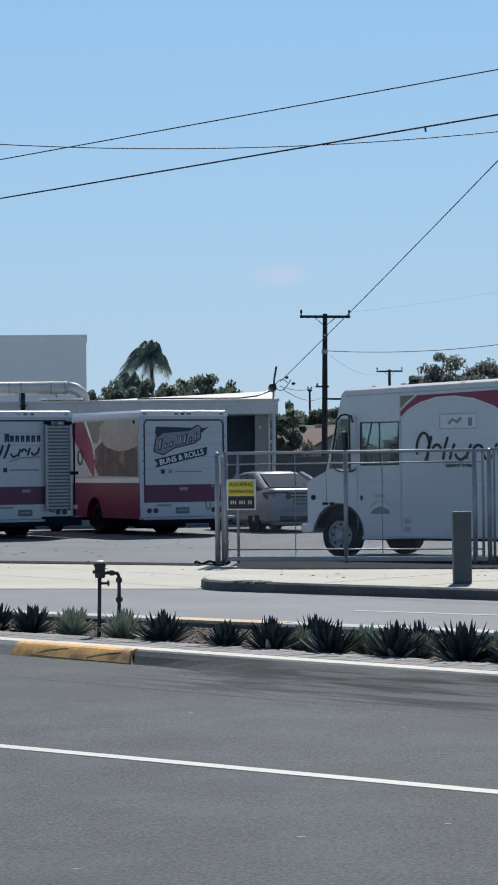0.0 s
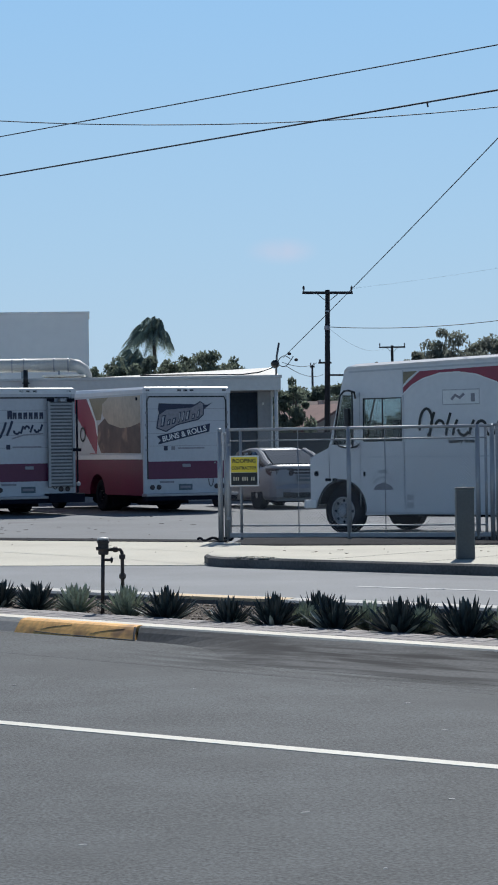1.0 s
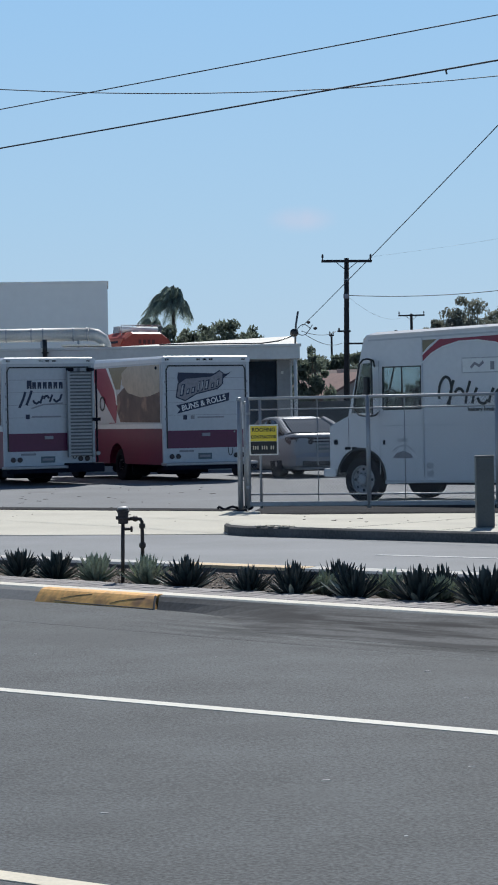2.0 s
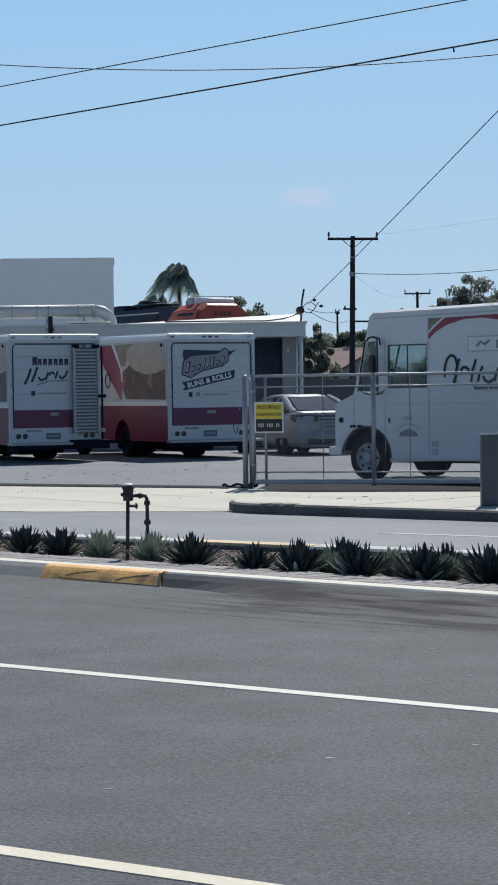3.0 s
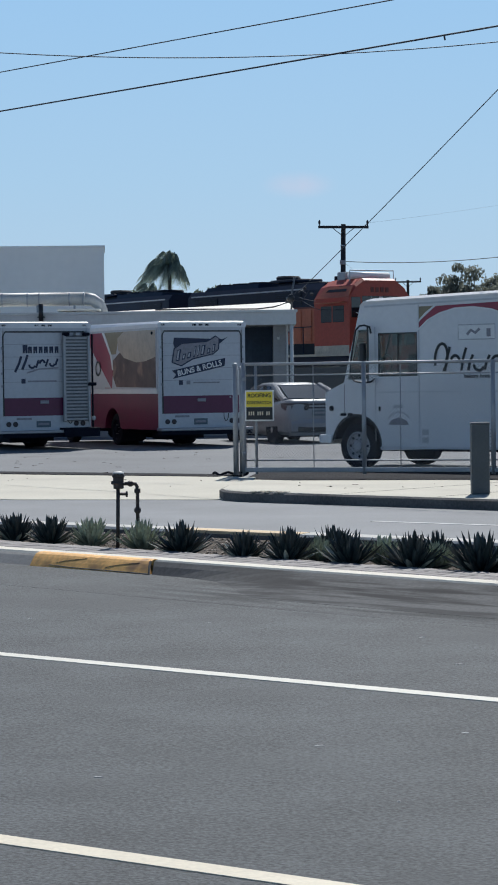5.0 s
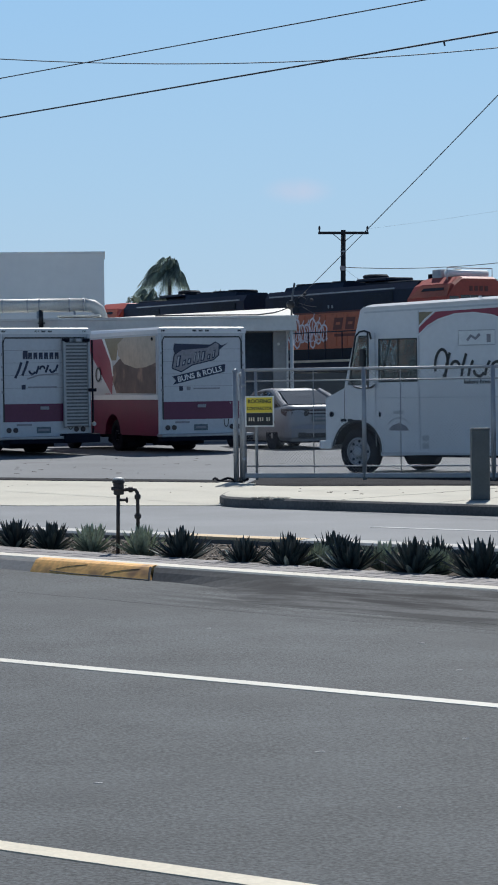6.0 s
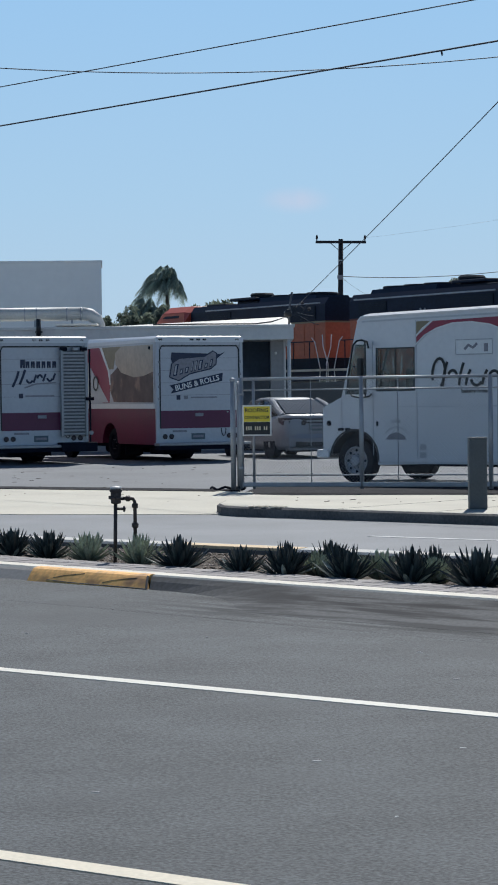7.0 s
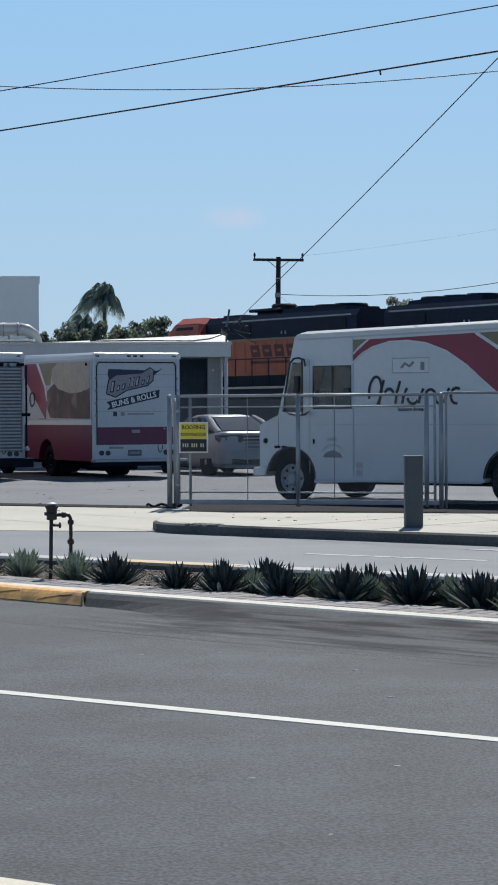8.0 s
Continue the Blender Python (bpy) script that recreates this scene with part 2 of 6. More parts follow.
M_SIGNW = mat("sign_white", (0.78, 0.78, 0.76), 0.5, var=0.06, scale=6)
M_STUCCO = mat("grey_stucco", (0.88, 0.86, 0.82), 0.9, var=0.03, scale=0.3, fine=3, bump=0.05, bump_d=0.005)
M_WALL = mat("painted_wall", (0.30, 0.31, 0.31), 0.85, var=0.1, scale=0.8, fine=12, bump=0.1)
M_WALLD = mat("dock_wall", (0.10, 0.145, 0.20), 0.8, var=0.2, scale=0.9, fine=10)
M_FASCIA = mat("fascia_metal", (0.60, 0.60, 0.57), 0.6, var=0.07, scale=0.6, fine=10)
M_ROOFW = mat("white_roof_coating", (0.70, 0.68, 0.62), 0.8, var=0.08, scale=0.5, fine=8)
M_DUCT = mat("duct_metal", (0.50, 0.50, 0.48), 0.6, 0.15, var=0.12, scale=2, fine=20)
M_WOODP = mat("creosoted_pole", (0.024, 0.024, 0.028), 0.9, var=0.25, scale=3, fine=25, bump=0.4, bump_d=0.01)
M_WIRE = mat("cable", (0.024, 0.030, 0.042), 0.6, bump=0.0)
M_CERAM = mat("insulator", (0.04, 0.036, 0.04), 0.8)
M_ORANGE = mat("orange_loco_paint", (0.47, 0.125, 0.060), 0.5, var=0.16, scale=0.9, fine=9, bump=0.06, spots=(1.3, 0.63, (0.40, 0.11, 0.055)))
# redder, darker orange with the shade on cab and nose in the colour
M_ORANGE_D = mat("shaded_red_orange_paint", (0.38, 0.058, 0.034), 0.5, var=0.16, scale=0.9, fine=9, bump=0.06)
M_LBLACK = mat("loco_black_paint", (0.006, 0.013, 0.032), 0.5, var=0.3, scale=1.2, fine=10, bump=0.06, spec=0.2)
M_LDARK = mat("loco_dark_band", (0.014, 0.020, 0.030), 0.6, var=0.3, scale=1.5, fine=12, spec=0.2)
M_LSTRIPE = mat("pale_sill_stripe", (0.50, 0.45, 0.36), 0.6, var=0.2, scale=2, fine=14)
M_LMARK = mat("loco_mark_brown", (0.12, 0.025, 0.018), 0.5, var=0.2, scale=3)
M_GRAF = mat("spray_paint_white", (0.74, 0.68, 0.71), 0.6, var=0.2, scale=5)
M_LAMP = mat("headlight_lit", (1.0, 0.93, 0.80), 0.2, glow=1.3, bump=0.0)
M_BALLAST = mat("ballast", (0.20, 0.18, 0.16), 0.95, var=0.4, scale=3, fine=25, bump=1.0, bump_d=0.04, spec=0.12)
M_RAIL = mat("rail_steel", (0.16, 0.12, 0.10), 0.5, 0.6, var=0.2)
M_LEAF = leaf_mat("foliage", (0.16, 0.19, 0.145))
M_LEAF2 = leaf_mat("grey_green_foliage", (0.175, 0.19, 0.16))
M_PALM = leaf_mat("palm_frond", (0.30, 0.36, 0.30), 0.3, 0.5)
M_BARK = mat("bark", (0.12, 0.095, 0.075), 0.9, var=0.3, scale=2, fine=14, bump=0.5, bump_d=0.02)
M_TILE = mat("tile_roof", (0.20, 0.115, 0.10), 0.85, var=0.2, scale=0.8, fine=5, bump=0.4, bump_d=0.03)
M_TILE2 = mat("pink_tile_roof", (0.17, 0.12, 0.11), 0.85, var=0.18, scale=0.8, fine=5, bump=0.4, bump_d=0.03)
M_HOUSE = mat("house_stucco", (0.34, 0.29, 0.26), 0.9, var=0.1, scale=0.6, fine=8)
M_BLOCK = mat("block_wall", (0.10, 0.105, 0.105), 0.9, var=0.2, scale=1.0, fine=12, bump=0.3)


# ---- mesh helpers ----
def finish(name, bm, material, smooth=False):
    me = bpy.data.meshes.new(name)
    bmesh.ops.recalc_face_normals(bm, faces=bm.faces)
    bm.to_mesh(me)
    bm.free()
    for m in (material if isinstance(material, (list, tuple)) else [material]):
        me.materials.append(m)
    if smooth:
        for p in me.polygons:
            p.use_smooth = True
    return me


def part(name, bm, material, parent=None, label="", smooth=False):
    """Links a bmesh as one mesh object, under its thing if one is given."""
    ob = new(name, finish(name, bm, material, smooth))
    if parent is not None:
        ob.parent = parent
    return tagged(ob, label)


def thing(name, m, label, category, group=""):
    e = new(name)
    e.matrix_world = m
    e.empty_display_size = 0.2
    return tagged(e, label, category, group)


def setting(name, bm, material, label):
    return tagged(part(name, bm, material), label, kind="structure")


def box(x0, y0, z0, x1, y1, z1, bevel=0.0, seg=1, bm=None):
    bm = bm or bmesh.new()
    c = ((x0 + x1) / 2, (y0 + y1) / 2, (z0 + z1) / 2)
    r = bmesh.ops.create_cube(bm, size=1, matrix=Matrix.Translation(c) @ Matrix.Diagonal((x1 - x0, y1 - y0, z1 - z0, 1)))
    if bevel:
        es = list({e for v in r["verts"] for e in v.link_edges})
        bmesh.ops.bevel(bm, geom=es, offset=bevel, segments=seg, profile=0.5, affect="EDGES")
    return bm


def tube(pts, r, seg=8, bm=None, r_end=None):
    """A round bar through the points."""
    bm = bm or bmesh.new()
    pts = [Vector(p) for p in pts]
    rings = []
    for i, p in enumerate(pts):
        d = (pts[min(i + 1, len(pts) - 1)] - pts[max(i - 1, 0)]).normalized()
        a = d.orthogonal().normalized() if i == 0 else (last - d * last.dot(d)).normalized()
        last = a
        b = d.cross(a)
        rr = r if r_end is None else r + (r_end - r) * i / (len(pts) - 1)
        rings.append([bm.verts.new(p + (a * math.cos(k * math.tau / seg) + b * math.sin(k * math.tau / seg)) * rr) for k in range(seg)])
    for q, s in zip(rings, rings[1:]):
        for k in range(seg):
            bm.faces.new((q[k], q[(k + 1) % seg], s[(k + 1) % seg], s[k]))
    bm.faces.new(rings[0])
    bm.faces.new(rings[-1][::-1])
    return bm


def prism(poly, m, depth, bm=None):
    """A flat outline (x, z), pushed out along y by depth, set by m."""
    bm = bm or bmesh.new()
    f = [bm.verts.new(m @ Vector((x, 0, z))) for x, z in poly]
    b = [bm.verts.new(m @ Vector((x, depth, z))) for x, z in poly]
    bm.faces.new(f)
    bm.faces.new(b[::-1])
    for i in range(len(f)):
        j = (i + 1) % len(f)
        bm.faces.new((f[j], f[i], b[i], b[j]))
    return bm


def slab(poly, z0, z1, bm=None):
    bm = bm or bmesh.new()
    lo = [bm.verts.new((x, y, z0)) for x, y in poly]
    hi = [bm.verts.new((x, y, z1)) for x, y in poly]
    bm.faces.new(hi)
    bm.faces.new(lo[::-1])
    for i in range(len(lo)):
        j = (i + 1) % len(lo)
        bm.faces.new((lo[i], lo[j], hi[j], hi[i]))
    return bm


def ribbon(pts, w, m, depth=0.004, bm=None):
    """A flat brush stroke along points (x, z) in the plane of m."""
    bm = bm or bmesh.new()
    pts = [Vector((p[0], p[1])) for p in pts]
    side = []
    for i, p in enumerate(pts):
        d = (pts[min(i + 1, len(pts) - 1)] - pts[max(i - 1, 0)])
        d = d.normalized() if d.length else Vector((1, 0))
        n = Vector((-d.y, d.x)) * w / 2
        row = []
        for q in (p + n, p - n):
            for yy in (0, depth):
                row.append(bm.verts.new(m @ Vector((q.x, yy, q.y))))
        side.append(row)
    for a, b in zip(side, side[1:]):
        bm.faces.new((a[0], b[0], b[2], a[2]))
        bm.faces.new((a[1], a[3], b[3], b[1]))
        bm.faces.new((a[0], a[1], b[1], b[0]))
        bm.faces.new((a[2], b[2], b[3], a[3]))
    for a in (side[0], side[-1]):
        bm.faces.new((a[0], a[2], a[3], a[1]))
    return bm


def arc(cx, cz, rx, rz, a0, a1, n=14, tilt=0.0):
    out = []
    for i in range(n + 1):
        a = radians(a0 + (a1 - a0) * i / n)
        x, z = rx * math.cos(a), rz * math.sin(a)
        out.append((cx + x * math.cos(tilt) - z * math.sin(tilt), cz + x * math.sin(tilt) + z * math.cos(tilt)))
    return out


def words(name, text, size, m, material, parent, stretch=1.0):
    """Flat lettering in the plane of m (x along, z up), centred."""
    c = bpy.data.curves.new(name, "FONT")
    c.body, c.size, c.align_x, c.align_y, c.extrude = text, size, "CENTER", "CENTER", 0.001
    c.resolution_u = 3
    c.offset = size * 0.022
    tmp = bpy.data.objects.new(name, c)
    scene.collection.objects.link(tmp)
    me = bpy.data.meshes.new_from_object(tmp)
    bpy.data.objects.remove(tmp)
    me.transform(m @ pose(0, 0, 0, 90) @ Matrix.Diagonal((stretch, 1, 1, 1)))
    me.materials.clear()
    me.materials.append(material)
    ob = new(name, me)
    ob.parent = parent
    return ob


def loft(sections, bm=None, caps=True):
    """Skins rings of equal point count."""
    bm = bm or bmesh.new()
    rings = [[bm.verts.new(p) for p in s] for s in sections]
    n = len(rings[0])
    for a, b in zip(rings, rings[1:]):
        for k in range(n):
            bm.faces.new((a[k], a[(k + 1) % n], b[(k + 1) % n], b[k]))
    if caps:
        bm.faces.new(rings[0][::-1])
        bm.faces.new(rings[-1])
    return bm


def lathe(profile, m, seg=24, bm=None, caps=(True, True)):
    """Turns a profile (radius, along) round the y axis of m."""
    bm = bm or bmesh.new()
    rings = [[bm.verts.new(m @ Vector((r * math.cos(k * math.tau / seg), y, r * math.sin(k * math.tau / seg)))) for k in range(seg)] for r, y in profile]
    for a, b in zip(rings, rings[1:]):
        for k in range(seg):
            bm.faces.new((a[k], a[(k + 1) % seg], b[(k + 1) % seg], b[k]))
    if caps[0]:
        bm.faces.new(rings[0])
    if caps[1]:
        bm.faces.new(rings[-1][::-1])
    return bm


# ---- ground, road, median, pavement ----
RD = radians(-41)
RU, RN = Vector((math.cos(RD), math.sin(RD))), Vector((-math.sin(RD), math.cos(RD)))


def rd(u, w):
    """Road coordinates: u along, w across, away from the camera."""
    return tuple(RU * u + RN * w)


def strip(name, u0, u1, w0, w1, z0, z1, material, label):
    return setting(name, slab([rd(u0, w0), rd(u1, w0), rd(u1, w1), rd(u0, w1)], z0, z1), material, label)


setting("ground", slab([(-2500, -300), (2500, -300), (2500, 4500), (-2500, 4500)], -0.3, 0.0), M_LOT, "grey asphalt ground of the yard and beyond")
strip("road", -120, 120, -12, 14.6, -0.1, 0.004, M_ASPH, "dark grey asphalt road with painted lines")
strip("road_far", -120, 120, 15.6, 23.2, -0.1, 0.004, M_ASPH_FAR, "worn pale grey asphalt carriageway")


def line(name, p, q, w, material, label, z=0.008):
    p, q = Vector(p), Vector(q)
    n = Vector((-(q - p).y, (q - p).x)).normalized() * w / 2
    return setting(name, slab([tuple(p - n), tuple(q - n), tuple(q + n), tuple(p + n)], 0.0, z), material, label)


def along(p, deg, a, b):
    d = Vector((math.cos(radians(deg)), math.sin(radians(deg))))
    return tuple(Vector(p) + d * a), tuple(Vector(p) + d * b)


line("road_line_1", *along((0.0, 11.865), -38.9, -40, 40), 0.115, M_LINE, "solid white lane line on asphalt")
line("road_line_2", *along((-0.4, 7.37), -35.4, -16, 16), 0.115, M_YLINE, "solid cream lane line on asphalt")
line("road_line_3", *along((2.3, 24.2), -37.5, -1.15, 1.15), 0.10, M_LINE_OLD, "worn white lane dash")
line("road_line_4", *along((4.3, 24.7), -37.5, -1.3, 1.2), 0.10, M_LINE_OLD, "worn white lane dash")

# median: near edge and far edge are not quite parallel
MN, MN_D = (0.0, 17.2), -45.5
MF, MF_D = (0.0, 21.15), -39.5


def med(u, w):
    """Along the median's near edge by u, into it by w."""
    a = radians(MN_D)
    return (MN[0] + math.cos(a) * u - math.sin(a) * w, MN[1] + math.sin(a) * u + math.cos(a) * w)


def medf(u, w):
    a = radians(MF_D)
    return (MF[0] + math.cos(a) * u - math.sin(a) * w, MF[1] + math.sin(a) * u + math.cos(a) * w)


def kerb_run(name, f, u0, u1, w0, w1, z1, material, label, r=0.02):
    bm = bmesh.new()
    prof = [(w0, -0.1), (w0 - 0.012, 0.0), (w0, z1 - r), (w0 + r, z1), (w1 - r, z1), (w1, z1 - r), (w1, -0.1)]
    n = 28
    loft([[(*f(u0 + (u1 - u0) * i / n, w), z) for w, z in prof] for i in range(n + 1)], bm)
    return setting(name, bm, material, label)


setting("median_bed", slab([med(-14, 0.74), med(14, 0.74), medf(14, 0.1), medf(-14, 0.1)], -0.1, 0.09), M_SOIL, "brown mulch bed of the planted median")
# sunlight on this kerb's top is put into its pale colour
kerb_run("kerb_1", med, -14, 14, 0.04, 0.27, 0.15, M_KERBTOP, "pale concrete kerb of the median")
bm = bmesh.new()
FILLET = ((-0.150, -0.02, 0.12), (-0.150, 0.003, 0.12), (-0.09, 0.05, 0.08), (-0.03, 0.105, 0.03), (0.022, 0.140, -0.02), (0.022, -0.02, -0.02))
RAMP = ((-0.75, -0.02), (-0.75, 0.016), (-0.32, 0.062), (-0.08, 0.112), (0.022, 0.140), (0.022, -0.02))
secs = []
for u in (0, 0.3, 0.6, 0.9, 1.2, 1.5, 1.8, 2.1, 4, 15):
    k = min(1.0, max(0.0, (u - 0.2) / 1.9))
    k = k * k * (3 - 2 * k)
    secs.append([(*med(-1.06 + skew * (1 - k) + u, w + (rw - w) * k), z + (rz - z) * k) for (w, z, skew), (rw, rz) in zip(FILLET, RAMP)])
loft(secs, bm)
setting("asphalt_fillet", bm, M_FILLET, "dark stained asphalt ramped up against the kerb")
bm = bmesh.new()
loft([[(*med(u, w), z) for w, z in ((-1.1, -0.05), (-1.1, 0.0045), (-0.5, 0.022), (-0.11, 0.044), (0.0, 0.046), (0.0, -0.05))] for u in (-14, -5, 0, 5, 14)], bm)
setting("road_shoulder", bm, M_ASPH, "dark asphalt resurfacing that rises against the kerb")
bm = bmesh.new()
rng = random.Random(21)
for x, y in ((-0.25, 14.6), (1.05, 13.6), (-1.45, 15.0), (0.3, 9.6), (0.95, 9.9), (0.55, 8.3), (-0.6, 8.9), (1.15, 12.3)):
    a, c = rng.uniform(0.008, 0.025), rng.uniform(0.006, 0.014)
    slab([(x - a, y - c), (x + a, y - c * 0.4), (x + a * 0.7, y + c), (x - a * 0.6, y + c * 0.7)], 0.002, 0.0065, bm)
setting("paint_chips", bm, M_LINE_OLD, "small worn paint chips on the road")
kerb_run("kerb_2", medf, -14, 14, 0.0, 0.34, 0.15, M_KERB2, "pale concrete kerb of the median")
setting("kerb_paint", slab([medf(-0.95, -0.006), medf(0.62, -0.006), medf(0.55, 0.26), medf(-0.9, 0.24)], 0.10, 0.154), M_TAN, "faded yellow paint on a kerb top")
# thin dark strip: shade below the kerb top painted in, along with dirt
setting("kerb_back", slab([medf(-14, -0.035), medf(14, -0.035), medf(14, -0.018), medf(-14, -0.018)], 0.0, 0.128), M_KERB_DK, "inner face of the far median kerb, darkened for shade and dirt")
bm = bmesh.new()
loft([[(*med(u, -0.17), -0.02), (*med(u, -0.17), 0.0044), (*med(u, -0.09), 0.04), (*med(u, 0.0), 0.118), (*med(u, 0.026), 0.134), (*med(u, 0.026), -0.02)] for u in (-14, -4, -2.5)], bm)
setting("kerb_face", bm, M_KERB, "grey ramped foot of the near median kerb, darker than its top")
# painted kerb: thick worn paint over the sloping face, broken off at a slanted crack
def kerb_face(u, z):
    """A point on the sloping painted face at height z."""
    h = z / 0.15
    return (*med(u + (0.14 + 0.06 * (u + 1.1)) * (1 - h), -0.155 * (1 - h) ** 0.8 + 0.01), z)


bm = bmesh.new()
loft([[kerb_face(u, z) for z in (0.0, 0.03, 0.06, 0.09, 0.12, 0.14)] + [(*med(u, 0.03), 0.152), (*med(u, 0.08), 0.154), (*med(u, 0.08), 0.0)] for u in (-2.53, -2.2, -1.7, -1.3, -1.10)], bm)
setting("kerb_3", bm, M_YKERB, "yellow painted kerb with scuffs, worn paint")
bm = bmesh.new()
tube([kerb_face(-1.10, z) for z in (0.14, 0.10, 0.05, 0.0)] + [kerb_face(-1.18, 0.004)], 0.010, 5, bm, 0.008)
tube([kerb_face(u, z) for u, z in ((-2.3, 0.064), (-2.0, 0.054), (-1.6, 0.052), (-1.3, 0.050), (-1.10, 0.048))], 0.003, 5, bm, 0.006)
for u0, z0, u1, z1 in ((-2.22, 0.08, -1.86, 0.128), (-1.62, 0.07, -1.22, 0.124)):
    tube([kerb_face(u0 + (u1 - u0) * k / 4, z0 + (z1 - z0) * (k / 4) ** 0.7) for k in range(5)], 0.0022, 5, bm, 0.003)
setting("kerb_crack", bm, M_KERB_DK, "dark cracks in the painted kerb")

# far side: apron and pavement
apron = [(-30, 45.0, 0.0), (-3.07, 30.5, 0.012), (-0.45, 29.85, 0.012), (-0.2, 29.9, 0.02), (0.15, 34.6, 0.1), (-0.21, 35.0, 0.1), (-3.77, 37.35, 0.1), (-30, 52.5, 0.1)]
bm = bmesh.new()
vs = [bm.verts.new(p) for p in apron]
lo = [bm.verts.new((x, y, -0.2)) for x, y, z in apron]
bm.faces.new(vs)
for i in range(len(vs)):
    j = (i + 1) % len(vs)
    bm.faces.new((vs[i], lo[i], lo[j], vs[j]))
bmesh.ops.triangulate(bm, faces=bm.faces)
setting("pavement_apron", bm, M_CONC, "pale concrete driveway apron")
FK = [(-0.05, 32.6), (-0.28, 31.2), (-0.36, 30.3), (-0.30, 29.75), (-0.1, 29.38), (0.2, 29.1), (0.6, 28.75), (3.12, 26.53), (12, 18.7), (40, -6)]


def offset(path, d):
    out = []
    for i, p in enumerate(path):
        t = (Vector(path[min(i + 1, len(path) - 1)]) - Vector(path[max(i - 1, 0)])).normalized()
        out.append(tuple(Vector(p) + Vector((-t.y, t.x)) * d))
    return out


inner = offset(FK, 0.15)
setting("pavement", slab(offset(FK, 0.045) + [(46.8, -0.8), (6.6, 30.1), (4.44, 31.47), (2.58, 32.04), (0.67, 32.45), (0.15, 32.9)], -0.1, 0.136), M_CONC, "pale concrete pavement")
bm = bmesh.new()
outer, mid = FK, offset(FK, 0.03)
# the face is darker than the pavement because its shade is in the colour
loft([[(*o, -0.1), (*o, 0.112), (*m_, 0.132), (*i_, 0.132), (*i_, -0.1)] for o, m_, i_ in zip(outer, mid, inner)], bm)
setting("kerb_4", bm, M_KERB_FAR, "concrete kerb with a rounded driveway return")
# dark sheet standing in for gate and van shadow over littered ground
setting("gate_shade_strip", slab([(0.2, 33.0), (0.67, 32.5), (2.58, 32.1), (4.44, 31.55), (8.0, 29.3), (10.5, 36.0), (4.4, 37.6), (0.3, 38.6), (0.0, 35.5)], -0.05, 0.05), M_DIRT_SHADE, "dark strip under the sliding gate, painted shadow with some dirt")
line("yard_edge", (-14.0, 43.6), (-0.25, 35.3), 0.75, M_DIRT_SHADE, "dark dirty joint between concrete and yard", 0.106)
bm = bmesh.new()
rng = random.Random(31)
for k in range(96):
    if k < 74:
        x, z = rng.uniform(-7, 6), 0.004
        y = rng.uniform(38.5 - 0.35 * x, 53)
    else:
        x = rng.uniform(-4, 4.5)
        y, z = (31.6 - 0.5 * x + rng.uniform(-1.2, 0.6), 0.137) if x > 0.4 else (33.0 - 0.55 * x + rng.uniform(-2.2, 1.6), 0.092)
    a, c, h = (0.012 + 0.07 * rng.random() ** 2.2) * (1 if k < 74 else 0.45), 0.010 + 0.035 * rng.random() ** 2, rng.uniform(0, 3.1)
    ca, sa = math.cos(h), math.sin(h)
    ring_ = [(x + ca * p - sa * q, y + sa * p + ca * q) for p, q in ((-a, 0), (-a * 0.3, -c), (a * 0.6, -c * 0.6), (a, c * 0.2), (a * 0.1, c))]
    slab(ring_, z, z + 0.005, bm)
tagged(part("leaf_litter", bm, M_SOIL), "scattered dark dry leaves on yard and pavement", "leaf litter", kind="stuff")
bm = bmesh.new()
rng = random.Random(52)
for k in range(26):
    p = Vector((0.16, 29.22)) + RU * rng.uniform(-0.05, 0.45) + RN * rng.uniform(-0.04, 0.16)
    a, h_ = rng.uniform(0.015, 0.06), rng.uniform(0, 3.1)
    slab([(p.x + a * math.cos(h_ + q) * (1.3 if q < 3 else 0.8), p.y + a * math.sin(h_ + q)) for q in (0, 1.1, 2.3, 3.4, 4.9)], 0.128, 0.139 + rng.uniform(0, 0.008), bm)
tagged(part("broken_concrete", bm, M_CHIPC), "pale broken concrete bits on the kerb return", "rubble", kind="stuff")
# pavement joints
bm = bmesh.new()
for k in range(9):
    p = Vector((0.9, 28.7)) + RU * (k * 1.5 + 0.4)
    q = p + RN * (3.9 - 0.12 * k)
    nrm = RU * 0.008
    slab([tuple(p - nrm), tuple(p + nrm), tuple(q + nrm), tuple(q - nrm)], 0.126, 0.1375, bm)
setting("pavement_joint", bm, M_KERB_DK, "dark joints in the pavement")
# dirt and litter line where the concrete meets the yard
bm = bmesh.new()
rng = random.Random(4)
for k in range(700):
    t_ = rng.random()
    bx, by = (-8 + 8.0 * t_, 40.0 - 4.85 * t_) if k < 400 else (0.3 + 5 * t_, 33.0 - 1.4 * t_)
    x, y = bx + rng.gauss(0, 0.05), by + rng.gauss(0, 0.22)
    s = rng.uniform(0.004, 0.014)
    z = 0.1 if k < 400 else 0.05
    box(x - s * 1.6, y - s, z, x + s, y + s, z + s * 0.5, bm=bm)
tagged(part("debris", bm, M_SOIL), "dark leaf litter and dirt along the fence foot", "debris", kind="stuff")

